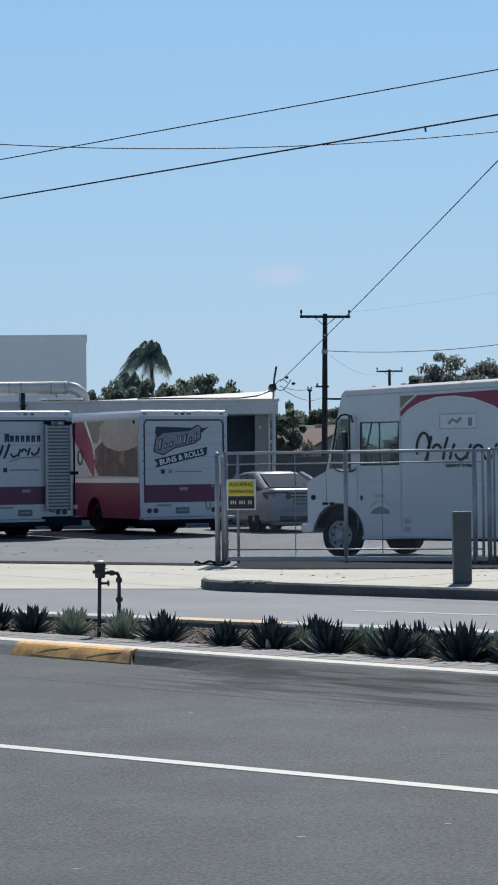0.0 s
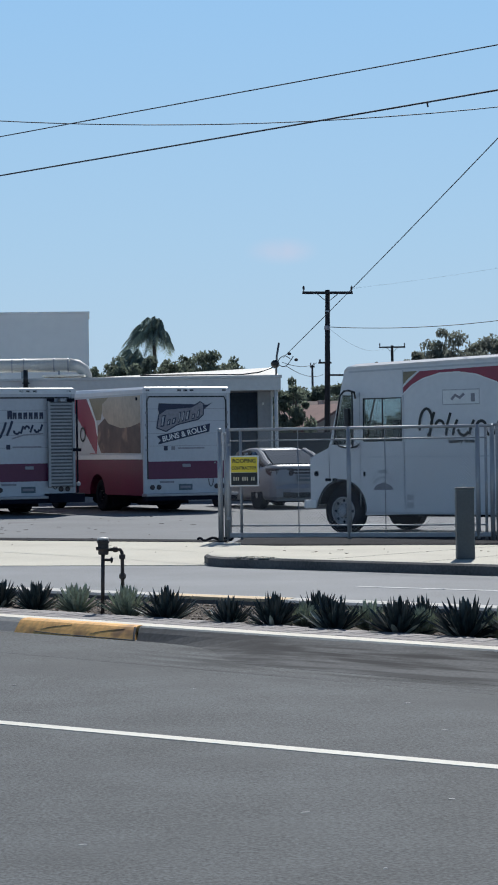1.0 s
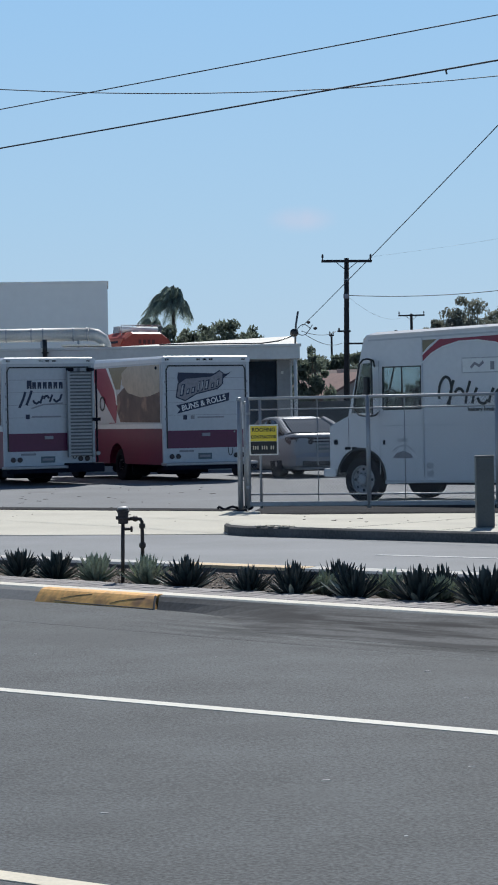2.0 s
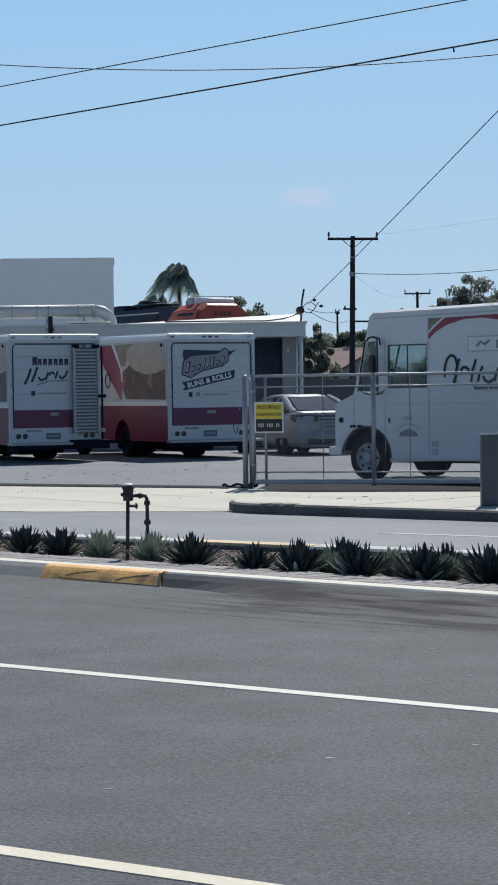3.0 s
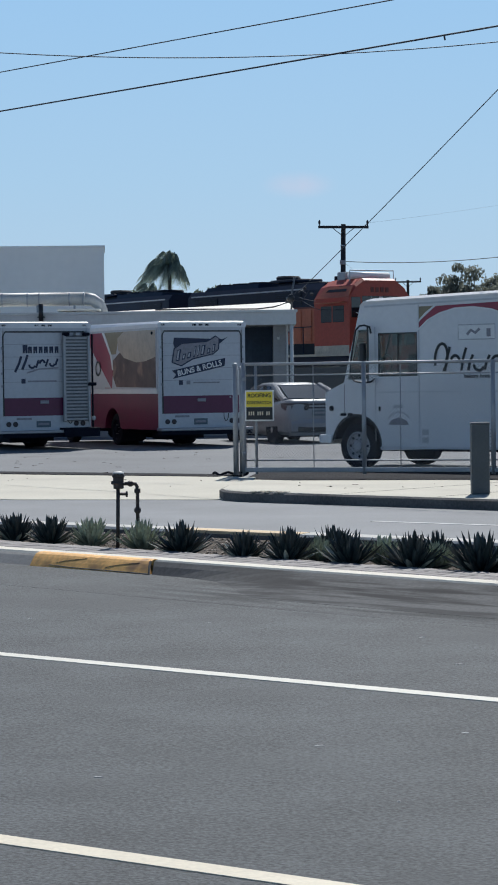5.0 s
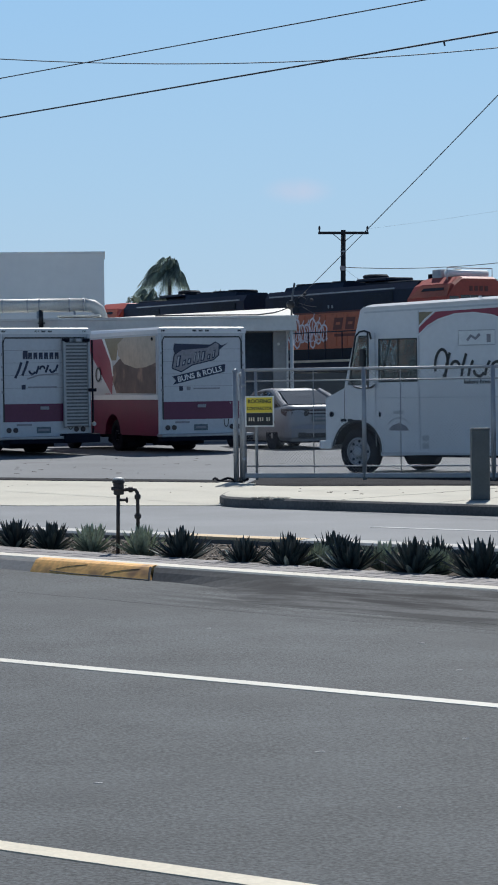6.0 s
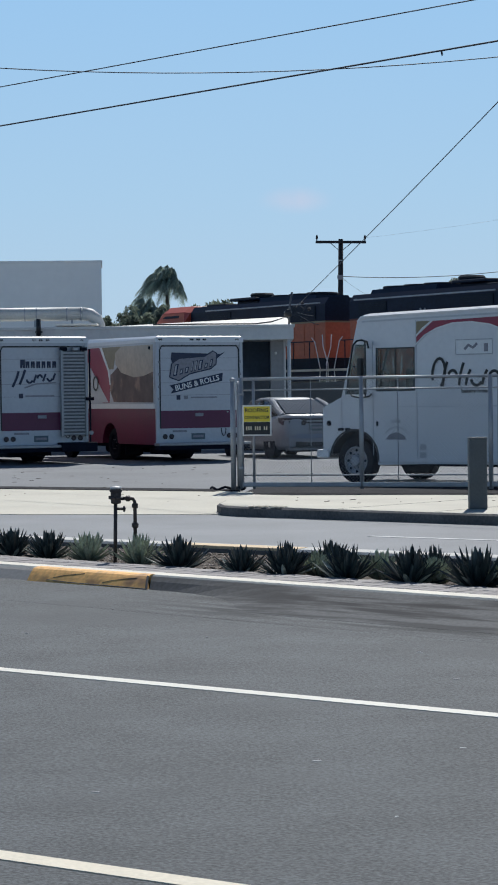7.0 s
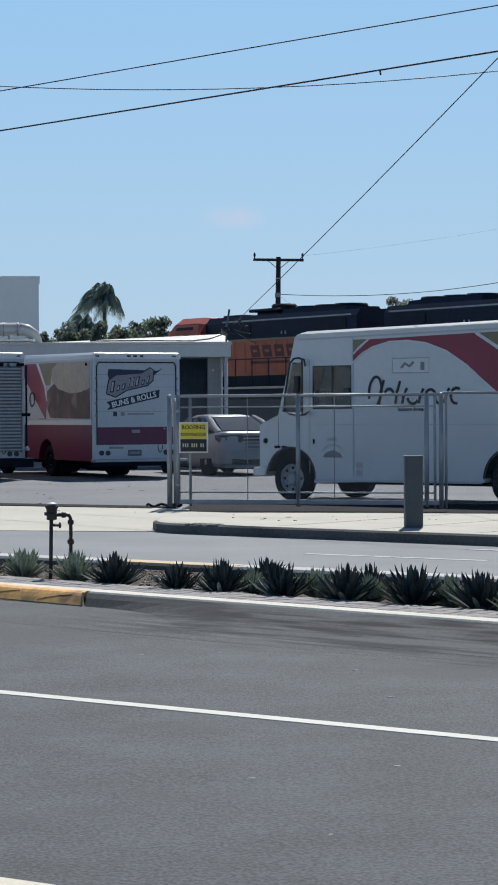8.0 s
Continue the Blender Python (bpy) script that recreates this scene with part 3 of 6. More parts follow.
# ---- planted median: agaves, valve ----
def leaf_mesh(name, length, width, curl, material):
    bm = bmesh.new()
    n, rows = 7, []
    for i in range(n + 1):
        t_ = i / n
        w = width * (0.62 + 0.66 * t_ if t_ < 0.5 else 0.95 * (1 - ((t_ - 0.5) / 0.5) ** 2.6)) * 0.5 + 0.0008
        x = length * t_
        z = curl * length * t_ * t_
        rows.append([bm.verts.new((x, -w, z + w * 0.55)), bm.verts.new((x, 0, z)), bm.verts.new((x, w, z + w * 0.55)), bm.verts.new((x, 0, z - 0.006 * (1 - t_)))])
    for a, b in zip(rows, rows[1:]):
        for k in range(4):
            bm.faces.new((a[k], a[(k + 1) % 4], b[(k + 1) % 4], b[k]))
    return finish(name, bm, material)


LEAVES = [[leaf_mesh("leaf", 0.25 * s, 0.037 * s, c, mm) for s, c in ((1.0, 0.10), (1.1, 0.22), (0.88, 0.02))] for mm in (M_AGAVE, M_AGAVE_L, M_AGAVE_P)]


def agave(x, y, size, kind, seed, count=96):
    rng = random.Random(seed)
    striped = kind == 1
    top = thing("agave", pose(x, y, 0.085, 0, 0, rng.uniform(0, 360)), "pale green striped agave rosette in the mulch bed" if striped else "dark green spiky agave rosette in the mulch bed", "agave", "agaves in the median")
    for i in range(count):
        t_ = i / count
        el = 12 + 74 * t_ ** 0.95 + rng.uniform(-6, 6)
        az = i * 137.5 + rng.uniform(-9, 9)
        s = 1.06 * size * (1.04 - 0.16 * t_) * rng.uniform(0.9, 1.1)
        # some low outer leaves get the pale colour as painted highlights
        ob = new("leaf", LEAVES[2 if not striped and i < 18 and i % 3 == 1 else kind][rng.randrange(3)])
        ob.parent = top
        ob.matrix_basis = pose(0, 0, 0.01 + 0.02 * t_, 0, 0, az) @ pose(0.02 * size, 0, 0, 0, -el, 0) @ pose(0, 0, 0, rng.uniform(-12, 12)) @ Matrix.Diagonal((s, s, s, 1))
    return top


AGAVES = [(-1.78, 20.45, 0.95, 0), (-1.39, 20.2, 0.92, 1), (-0.91, 19.6, 0.98, 1), (-0.55, 19.05, 1.02, 0), (-0.02, 18.4, 0.85, 0), (0.33, 18.1, 1.0, 0), (0.80, 17.62, 1.0, 0), (0.72, 18.6, 0.95, 0),
          (0.58, 18.35, 0.7, 1), (1.08, 17.85, 0.85, 1), (1.27, 17.18, 1.08, 0), (1.52, 18.0, 0.9, 0), (1.46, 17.3, 0.75, 1), (1.74, 16.8, 1.14, 0), (2.02, 16.85, 0.85, 1), (2.2, 16.4, 1.08, 0), (2.45, 16.0, 0.9, 1), (-2.15, 20.9, 0.95, 0), (-2.6, 21.4, 1.0, 0), (2.75, 15.75, 1.1, 0)]
for i, a in enumerate(AGAVES):
    agave(*a, i + 11)

bm = bmesh.new()
rng = random.Random(8)
for k in range(3600):
    u, w = rng.uniform(-4.5, 4.5), rng.uniform(0.76, 2.6)
    x, y = med(u, w)
    s = rng.uniform(0.008, 0.024)
    mtx = pose(x, y, 0.092, rng.uniform(0, 60), rng.uniform(0, 60), rng.uniform(0, 360))
    vs = [bm.verts.new(mtx @ Vector(p)) for p in ((-s, -s * .6, 0), (s, -s * .5, 0), (s * .8, s * .7, 0), (-s * .7, s * .6, 0), (0, 0, s * .4))]
    for a, b in ((0, 1), (1, 2), (2, 3), (3, 0)):
        bm.faces.new((vs[a], vs[b], vs[4]))
tagged(part("gravel", bm, M_CHIP), "brown and grey bark chips and gravel in the median", "gravel", kind="stuff")


def irrigation_valve():
    v = thing("irrigation_valve", pose(-1.13, 19.72, 0.08, 0, 0, 8), "rusty dark irrigation valve on two pipes in the median", "valve")
    part("riser_pipe", tube([(0, 0, 0), (0.012, 0, 0.6)], 0.017, 10), M_RUST, v, smooth=True)
    part("valve_body", lathe([(0.03, -0.10), (0.045, -0.095), (0.047, 0.0), (0.055, 0.004), (0.055, 0.022), (0.04, 0.03)], pose(0.015, 0, 0.66, 90), 16), M_RUST, v)
    part("flange", lathe([(0.058, 0), (0.06, 0.004), (0.06, 0.016), (0.05, 0.02)], pose(0.015, 0, 0.60, 90), 16), M_RUST, v)
    part("cap", lathe([(0.046, 0), (0.05, 0.006), (0.046, 0.016), (0.02, 0.024)], pose(0.015, 0, 0.69, 90), 16), M_VALVECAP, v, "pale weathered cap")
    part("elbow_pipe", tube([(0.03, 0, 0.605), (0.13, 0, 0.605), (0.165, 0, 0.60), (0.178, 0, 0.575), (0.18, 0, 0.54), (0.18, 0, 0.0)], 0.016, 10), M_RUST, v, smooth=True)
    part("elbow_collar", lathe([(0.024, -0.02), (0.027, -0.012), (0.027, 0.012), (0.024, 0.02)], pose(0.18, 0, 0.54, 90), 12), M_RUST, v)
    part("union", lathe([(0.02, -0.025), (0.03, -0.012), (0.03, 0.012), (0.02, 0.025)], pose(0.18, 0, 0.37, 90), 6), M_RUST, v)
    part("nipple", lathe([(0.022, -0.02), (0.026, -0.01), (0.026, 0.01), (0.022, 0.02)], pose(0.12, 0, 0.605, 0, 0, 90), 8), M_RUST, v)
    tap = part("tap", tube([(0.01, 0, 0.515), (0.075, -0.01, 0.515)], 0.012, 8), M_RUST, v)
    part("tap_handle", lathe([(0.006, -0.012), (0.024, -0.008), (0.028, 0.0), (0.024, 0.008), (0.006, 0.012)], pose(0.085, -0.01, 0.515, 0, 0, 90), 8), M_RUST, tap)
    part("drain_plug", box(-0.05, -0.012, 0.60, -0.03, 0.012, 0.63, 0.004), M_RUST, v)


irrigation_valve()


def bollard():
    b = thing("bollard", pose(2.9, 27.95, 0.134), "grey-green painted steel bollard on the pavement", "bollard")
    part("post", box(-0.112, -0.10, 0.0, 0.112, 0.10, 0.87, 0.016, 2), M_BOLL, b)
    part("cap", box(-0.117, -0.105, 0.862, 0.117, 0.105, 0.892, 0.008), M_BOLL, b)
    part("cover_strip", box(0.062, -0.104, 0.02, 0.10, -0.099, 0.85), M_BOLL, b)


bollard()


# ---- chain-link gate and fence ----
def chain_panel(x0, x1, z0, z1, y=0.0, step=0.054, r=0.0016):
    """Woven wire: two sets of slanted wires, clipped to the panel."""
    bm = bmesh.new()
    h = z1 - z0
    for sgn in (1, -1):
        k = -int(h / step) - 1
        while x0 + k * step < x1 + h:
            a = x0 + k * step
            k += 1
            p, q = ((a, z0), (a + h, z1)) if sgn > 0 else ((a, z1), (a + h, z0))
            xa, xb = max(p[0], x0), min(q[0], x1)
            if xb - xa < 0.01:
                continue
            f = lambda x: p[1] + (q[1] - p[1]) * (x - p[0]) / h
            yy = y + 0.0018 * sgn
            tube([(xa, yy, f(xa)), (xb, yy, f(xb))], r, 4, bm)
    return bm


def gate():
    g = thing("chain_link_gate", pose(-0.04, 35.34, 0.1, 0, 0, -16.5), "galvanised chain-link sliding gate with a sign wired on", "gate")
    part("top_rail", tube([(-0.02, 0, 1.735), (4.17, 0, 1.735)], 0.024, 10), M_GALV, g, smooth=True)
    part("upper_rail", tube([(0.02, 0.01, 1.56), (4.1, 0.01, 1.56)], 0.012, 8), M_GALV, g, smooth=True)
    part("lower_rail", tube([(0.02, 0.01, 0.235), (4.1, 0.01, 0.235)], 0.012, 8), M_GALV, g, smooth=True)
    part("bottom_rail", box(0.0, -0.03, 0.05, 4.15, 0.03, 0.125, 0.008), M_GALV, g)
    for x, r in ((0.02, 0.036), (0.22, 0.022), (1.95, 0.034), (3.96, 0.036)):
        part("upright", tube([(x, 0, 0.02), (x, 0, 1.76)], r, 10), M_GALV, g, smooth=True)
    for x in (1.14, 2.52):
        part("brace", tube([(x, 0.02, 0.1), (x, 0.02, 1.74)], 0.009, 6), M_GALV, g, smooth=True)
    part("chain_mesh", chain_panel(0.03, 3.95, 0.1, 1.72, r=0.0018), M_MESH, g, "fine diamond wire mesh")
    for z in (0.35, 0.95, 1.5):
        part("hinge_band", lathe([(0.042, -0.02), (0.044, 0.0), (0.042, 0.02)], pose(0.02, 0, z, 90), 10), M_GALV, g)


def fence():
    f = thing("chain_link_fence", pose(-0.04, 35.34, 0.1, 0, 0, -16.5), "galvanised chain-link fence with steel posts", "fence")
    for x, y, r, h in ((-0.135, 0.06, 0.042, 1.72), (-0.055, 0.10, 0.03, 1.66), (4.07, 0.09, 0.022, 1.70), (4.17, 0.07, 0.036, 1.72), (4.235, 0.13, 0.022, 1.70), (7.3, 0.07, 0.034, 1.78), (10.4, 0.07, 0.034, 1.78)):
        p = part("post", tube([(x, y, 0.0), (x, y, h)], r, 12), M_GALV, f, smooth=True)
        part("post_cap", lathe([(r * 1.12, -0.01), (r * 1.14, 0.012), (r * 0.8, 0.034), (r * 0.2, 0.042)], pose(x, y, h, 90), 12), M_GALV, p)
    part("top_rail", tube([(4.19, 0.07, 1.755), (13.0, 0.07, 1.755)], 0.022, 10), M_GALV, f, smooth=True)
    part("bottom_wire", tube([(4.19, 0.07, 0.08), (13.0, 0.07, 0.08)], 0.004, 5), M_GALV, f)
    part("chain_mesh", chain_panel(4.2, 9.0, 0.06, 1.74, 0.07, 0.06, 0.0011), M_MESH, f, "fine diamond wire mesh")
    part("hose", tube([(-0.5 + 0.04 * i, 0.02 - 0.12 * math.sin(i * 0.5), 0.03 + 0.02 * math.sin(i * 1.3)) for i in range(16)], 0.02, 6), M_RUBBER, f, "black hose end at the post foot")


def sign():
    s = thing("sign", pose(-0.04, 35.34, 0.1, 0, 0, -16.5) @ pose(0.29, -0.05, 1.09, 0, 0, 0), "yellow and black roofing contractor sign wired to the gate", "sign")
    part("board", box(-0.235, -0.006, -0.24, 0.235, 0.006, 0.24, 0.004), M_SIGNW, s)
    part("yellow_panel", box(-0.212, -0.010, -0.02, 0.212, -0.006, 0.218), M_YSIGN, s)
    part("black_panel", box(-0.212, -0.010, -0.218, 0.212, -0.006, -0.024), M_BLACK, s)
    words("lettering", "ROOFING", 0.085, pose(0, -0.012, 0.155), M_BLACK, s, 1.0)
    words("lettering", "CONTRACTOR", 0.068, pose(0, -0.012, 0.045), M_BLACK, s, 0.86)
    for i in range(10):
        if i not in (3, 7):
            part("number_bar", box(-0.176 + i * 0.036, -0.013, -0.150, -0.156 + i * 0.036, -0.010, -0.092), M_YLINE, s)
    for x in (-0.2, 0.2):
        for z in (-0.2, 0.2):
            part("tie", tube([(x, -0.008, z), (x, 0.03, z)], 0.006, 6), M_GALV, s)


gate()
fence()
sign()


# ---- vehicles ----
def wheel(parent, m, r, w, hub=M_STEELW, name="wheel", dual=False):
    """A wheel whose axle is the y axis of m, outer face at y = 0, body towards +y."""
    t_ = part(name, lathe([(r * 0.62, 0.02), (r * 0.70, 0.0), (r * 0.93, 0.008), (r, 0.03), (r, w - 0.03), (r * 0.93, w), (r * 0.6, w)], m, 32, caps=(False, True)), M_RUBBER, parent)
    part("rim", lathe([(r * 0.64, 0.015), (r * 0.60, 0.012), (r * 0.56, 0.05), (r * 0.40, 0.07), (r * 0.24, 0.045), (r * 0.22, -0.01), (r * 0.12, -0.02)], m, 28, caps=(False, True)), hub, t_)
    for k in range(8):
        a = k * math.tau / 8
        part("hand_hole", lathe([(r * 0.065, 0.055), (r * 0.065, 0.06)], m @ pose(r * 0.47 * math.cos(a), -0.014, r * 0.47 * math.sin(a)), 10), M_UNDER, t_)
    for k in range(8):
        a = (k + 0.5) * math.tau / 8
        part("lug_nut", lathe([(r * 0.028, 0.04), (r * 0.028, 0.015)], m @ pose(r * 0.30 * math.cos(a), 0, r * 0.30 * math.sin(a)), 6), M_STEELW, t_)
    return t_


def circle_pts(cx, cz, r, a0, a1, n=14):
    return [(cx + r * math.cos(radians(a0 + (a1 - a0) * i / n)), cz + r * math.sin(radians(a0 + (a1 - a0) * i / n))) for i in range(n + 1)]


def delivery_van():
    """x runs back from the front axle along the near side, y into the van, z up."""
    v = thing("delivery_van", pose(1.98, 40.07, 0, 0, 0, -40), "white step van with a red swoosh parked behind the fence", "van")
    W, L = 2.15, 6.6
    # cargo body with the rear wheel arch cut out
    cargo = [(1.40, 0.355), (1.40, 2.985), (L, 3.10), (L, 0.42), (5.02, 0.40)] + circle_pts(4.55, 0.44, 0.50, 0, 180) + [(4.03, 0.38)]
    part("body", prism(cargo, Matrix(), W), M_WHITE, v)
    # cab: solid below the glass line, header above, pillars between
    cab = [(-0.70, 0.60), (-0.70, 1.33), (-0.66, 1.37), (-0.28, 1.53), (-0.266, 1.58), (1.40, 1.58), (1.40, 0.355), (0.52, 0.33)] + circle_pts(0.0, 0.42, 0.52, -8, 170)
    part("cab_lower", prism(cab, Matrix(), W), M_WHITE, v)
    part("cab_header", prism([(-0.0193, 2.46), (0.02, 2.60), (0.10, 2.90), (0.17, 2.96), (1.40, 2.985), (1.40, 2.46)], Matrix(), W), M_WHITE, v)
    for y0 in (0.0, W - 0.05):
        my = pose(0, y0, 0)
        part("windscreen_pillar", prism([(-0.266, 1.58), (-0.0193, 2.46), (0.035, 2.46), (-0.21, 1.58)], my, 0.05), M_WHITE, v)
        part("door_pillar", prism([(0.28, 1.58), (0.28, 2.46), (0.50, 2.46), (0.50, 1.58)], my, 0.05), M_WHITE, v)
        part("rear_pillar", prism([(1.32, 1.58), (1.32, 2.46), (1.40, 2.46), (1.40, 1.58)], my, 0.05), M_WHITE, v)
        part("window_sill", prism([(0.50, 1.58), (0.50, 1.64), (1.32, 1.64), (1.32, 1.58)], my, 0.05), M_WHITE, v)
        part("window_head", prism([(0.50, 2.38), (0.50, 2.46), (1.32, 2.46), (1.32, 2.38)], my, 0.05), M_WHITE, v)
    # roof cap slightly proud with a bright rolled edge
    bm = bmesh.new()
    loft([[(x, -0.012, z - 0.06), (x, -0.02, z - 0.02), (x, 0.11, z + 0.03), (x, W - 0.11, z + 0.03), (x, W + 0.02, z - 0.02), (x, W + 0.012, z - 0.06)] for x, z in ((0.10, 2.90), (0.16, 2.95), (0.3, 2.975), (L, 3.105))], bm)
    part("roof", bm, M_WHITE, v, "bright white roof cap")
    part("roof_marker", lathe([(0.03, 0), (0.03, 0.05), (0.015, 0.06)], pose(0.55, 0.35, 2.98, 90), 8), M_UNDER, v)
    # cab glass, clear enough to look through to the far side
    def pane(name, mesh_, label=""):
        ob = part(name, mesh_, M_GLASS, v, label)
        ob.visible_shadow = False
        return ob
    for y0 in (0.012, W - 0.018):
        g = pane("side_window", prism([(0.50, 1.64), (0.50, 2.38), (1.32, 2.38), (1.32, 1.64)], pose(0, y0, 0), 0.006), "clear cab side window")
        part("window_bar", box(0.90, y0 - 0.012, 1.64, 0.925, y0 - 0.002, 2.38), M_BLACK, g)
        part("window_rubber", ribbon([(0.50, 1.64), (0.50, 2.38), (1.32, 2.38), (1.32, 1.64), (0.50, 1.64)], 0.03, pose(0, y0 - 0.014, 0)), M_BLACK, g)
        pane("front_quarter_glass", prism([(-0.21, 1.58), (0.035, 2.46), (0.28, 2.46), (0.28, 1.58)], pose(0, y0, 0), 0.006), "clear quarter window")
    bm = bmesh.new()
    bm.faces.new([bm.verts.new(p) for p in ((-0.262, 0.05, 1.58), (-0.262, W - 0.05, 1.58), (-0.0155, W - 0.05, 2.46), (-0.0155, 0.05, 2.46))])
    bmesh.ops.solidify(bm, geom=bm.faces[:], thickness=0.006)
    pane("windscreen", bm, "clear upright windscreen")
    part("windscreen_bar", tube([(-0.268, W / 2, 1.58), (-0.022, W / 2, 2.46)], 0.02, 6), M_BLACK, v)
    part("bulkhead", box(1.385, 0.05, 1.582, 1.398, W - 0.05, 2.458), M_SEAT, v, "dark cab bulkhead")
    part("driver_seat", box(0.86, 0.35, 1.582, 1.02, 0.85, 2.02, 0.05, 2), M_SEAT, v, "dark vinyl driver seat back")
    part("dash", box(-0.24, 0.06, 1.582, 0.10, W - 0.06, 1.68, 0.02), M_SEAT, v)
    wh = part("steering_wheel", tube([(0.18 + 0.06 * math.sin(a), 0.6 + 0.22 * math.cos(a), 1.80 + 0.20 * math.sin(a)) for a in [math.tau * k / 16 for k in range(17)]], 0.015, 6), M_BLACK, v)
    part("steering_column", tube([(0.0, 0.6, 1.66), (0.18, 0.6, 1.80)], 0.02, 6), M_BLACK, wh)
    # seams and rub rails
    part("belt_seam", box(0.45, -0.008, 1.345, L, 0.0, 1.365), M_WHITE2, v)
    part("door_seam", box(0.415, -0.005, 0.5, 0.425, 0.0, 2.5), M_EMBLEM, v)
    part("panel_edge", box(1.355, -0.010, 0.45, 1.375, 0.0, 2.86), M_WHITE2, v)
    part("hood_seam", box(-0.275, -0.004, 0.95, -0.268, 0.0, 1.5), M_UNDER, v)
    part("skirt_rail", box(0.53, -0.012, 0.36, 4.0, 0.0, 0.40), M_WHITE2, v)
    part("drip_rail", ribbon([(0.2, 2.86), (L, 2.99)], 0.03, pose(0, -0.014, 0), 0.012), M_WHITE2, v)
    # front wheel arch lip
    part("arch_lip", ribbon(circle_pts(0.0, 0.42, 0.535, -4, 172), 0.03, pose(0, -0.012, 0), 0.012), M_BLACK, v, "black wheel arch lip")
    part("arch_liner", prism(circle_pts(0.0, 0.42, 0.515, -6, 186), pose(0, 0.25, 0), 0.6), M_UNDER, v)
    part("rear_arch_lip", ribbon(circle_pts(4.55, 0.44, 0.515, 0, 180), 0.03, pose(0, -0.012, 0), 0.012), M_BLACK, v)
    part("arch_liner", prism(circle_pts(4.55, 0.44, 0.495, -6, 186), pose(0, 0.25, 0), 0.6), M_UNDER, v)
    part("wheel_well", ribbon(circle_pts(0.0, 0.42, 0.511, -5, 168), 0.014, pose(0, 0.004, 0), 0.27), M_UNDER, v, "black inside of the wheel arch")
    part("wheel_well", ribbon(circle_pts(4.55, 0.44, 0.491, 2, 178), 0.014, pose(0, 0.004, 0), 0.27), M_UNDER, v, "black inside of the wheel arch")
    part("chassis", box(-0.5, 0.55, 0.30, L - 0.1, 1.6, 0.45), M_UNDER, v)
    # bumper and lamps
    b = part("bumper", box(-0.84, -0.03, 0.44, -0.66, W + 0.03, 0.60, 0.025, 2), M_WHITE2, v)
    part("bumper_end", box(-0.80, -0.036, 0.45, -0.55, -0.004, 0.595, 0.01), M_SIGNW, b)
    part("side_lamp", lathe([(0.05, 0), (0.05, -0.012), (0.03, -0.02)], pose(-0.56, 0, 1.07), 16), M_UNDER, v)
    part("side_marker", box(-0.36, -0.014, 0.935, -0.23, 0.0, 0.985, 0.005), M_UNDER, v)
    part("side_marker", box(-0.20, -0.014, 0.935, -0.09, 0.0, 0.985, 0.005), M_UNDER, v)
    part("headlight", lathe([(0.09, 0), (0.085, 0.03), (0.05, 0.045)], pose(-0.70, 0.25, 1.05, 0, 0, 90), 18), M_CHROME, v)
    part("door_emblem", ribbon(arc(0.93, 0.80, 0.26, 0.20, 25, 155, 12), 0.03, pose(0, -0.008, 0)), M_EMBLEM, v, "small grey emblem")
    part("emblem_bar", prism([(0.70, 0.78), (0.76, 0.86), (0.92, 0.91), (1.08, 0.86), (1.14, 0.78)], pose(0, -0.008, 0), 0.008), M_GREYV, v)
    part("emblem_bar", box(0.80, -0.008, 1.07, 1.02, 0.0, 1.13), M_EMBLEM, v)
    for z in (0.60, 0.46):
        part("data_label", box(1.42, -0.006, z, 1.56, 0.0, z + 0.10), M_EMBLEM, v)
    part("door_handle", box(0.50, -0.03, 1.02, 0.53, 0.0, 1.10, 0.006), M_UNDER, v)
    # mirror on its tubular bracket
    mir = part("mirror_arm", tube([(0.34, -0.02, 2.40), (0.42, -0.16, 2.50), (0.36, -0.24, 2.53), (0.26, -0.24, 2.52), (0.17, -0.24, 2.44), (0.06, -0.24, 1.90), (0.05, -0.24, 1.66), (0.14, -0.24, 1.55), (0.32, -0.22, 1.52), (0.45, -0.16, 1.54), (0.40, -0.02, 1.58)], 0.018, 8), M_BLACK, v, "black tubular mirror bracket", True)
    part("mirror_head", box(0.25, -0.26, 1.86, 0.36, -0.16, 2.22, 0.03, 2), M_BLACK, mir)
    part("mirror_stay", tube([(0.42, -0.22, 1.54), (0.42, -0.22, 2.52)], 0.016, 6), M_BLACK, mir)
    # graphics
    part("gold_panel", prism([(1.36, 2.83), (1.69, 2.835), (1.50, 2.70), (1.36, 2.57)], pose(0, -0.006, 0), 0.006), M_GOLD, v)
    part("gold_edge", ribbon([(1.36, 2.57), (1.50, 2.70), (1.70, 2.83)], 0.03, pose(0, -0.010, 0)), M_SIGNW, v)
    swoosh = [(1.36, 2.555), (1.52, 2.675), (1.73, 2.83), (3.85, 2.885), (4.31, 2.60), (4.75, 2.20), (5.05, 1.75), (5.2, 1.4), (4.72, 1.4), (4.50, 1.68), (4.25, 1.92), (4.03, 2.09), (3.71, 2.35), (3.30, 2.60), (2.89, 2.74), (2.52, 2.79), (2.14, 2.78), (1.80, 2.70), (1.56, 2.59), (1.36, 2.43)]
    part("red_swoosh", prism(swoosh, pose(0, -0.009, 0), 0.007), M_RED, v, "red vinyl swoosh")
    part("gold_panel", prism([(3.95, 2.885), (5.6, 2.93), (5.6, 1.5), (5.25, 1.5), (5.08, 1.82), (4.80, 2.24), (4.36, 2.64)], pose(0, -0.005, 0), 0.005), M_GOLD, v)
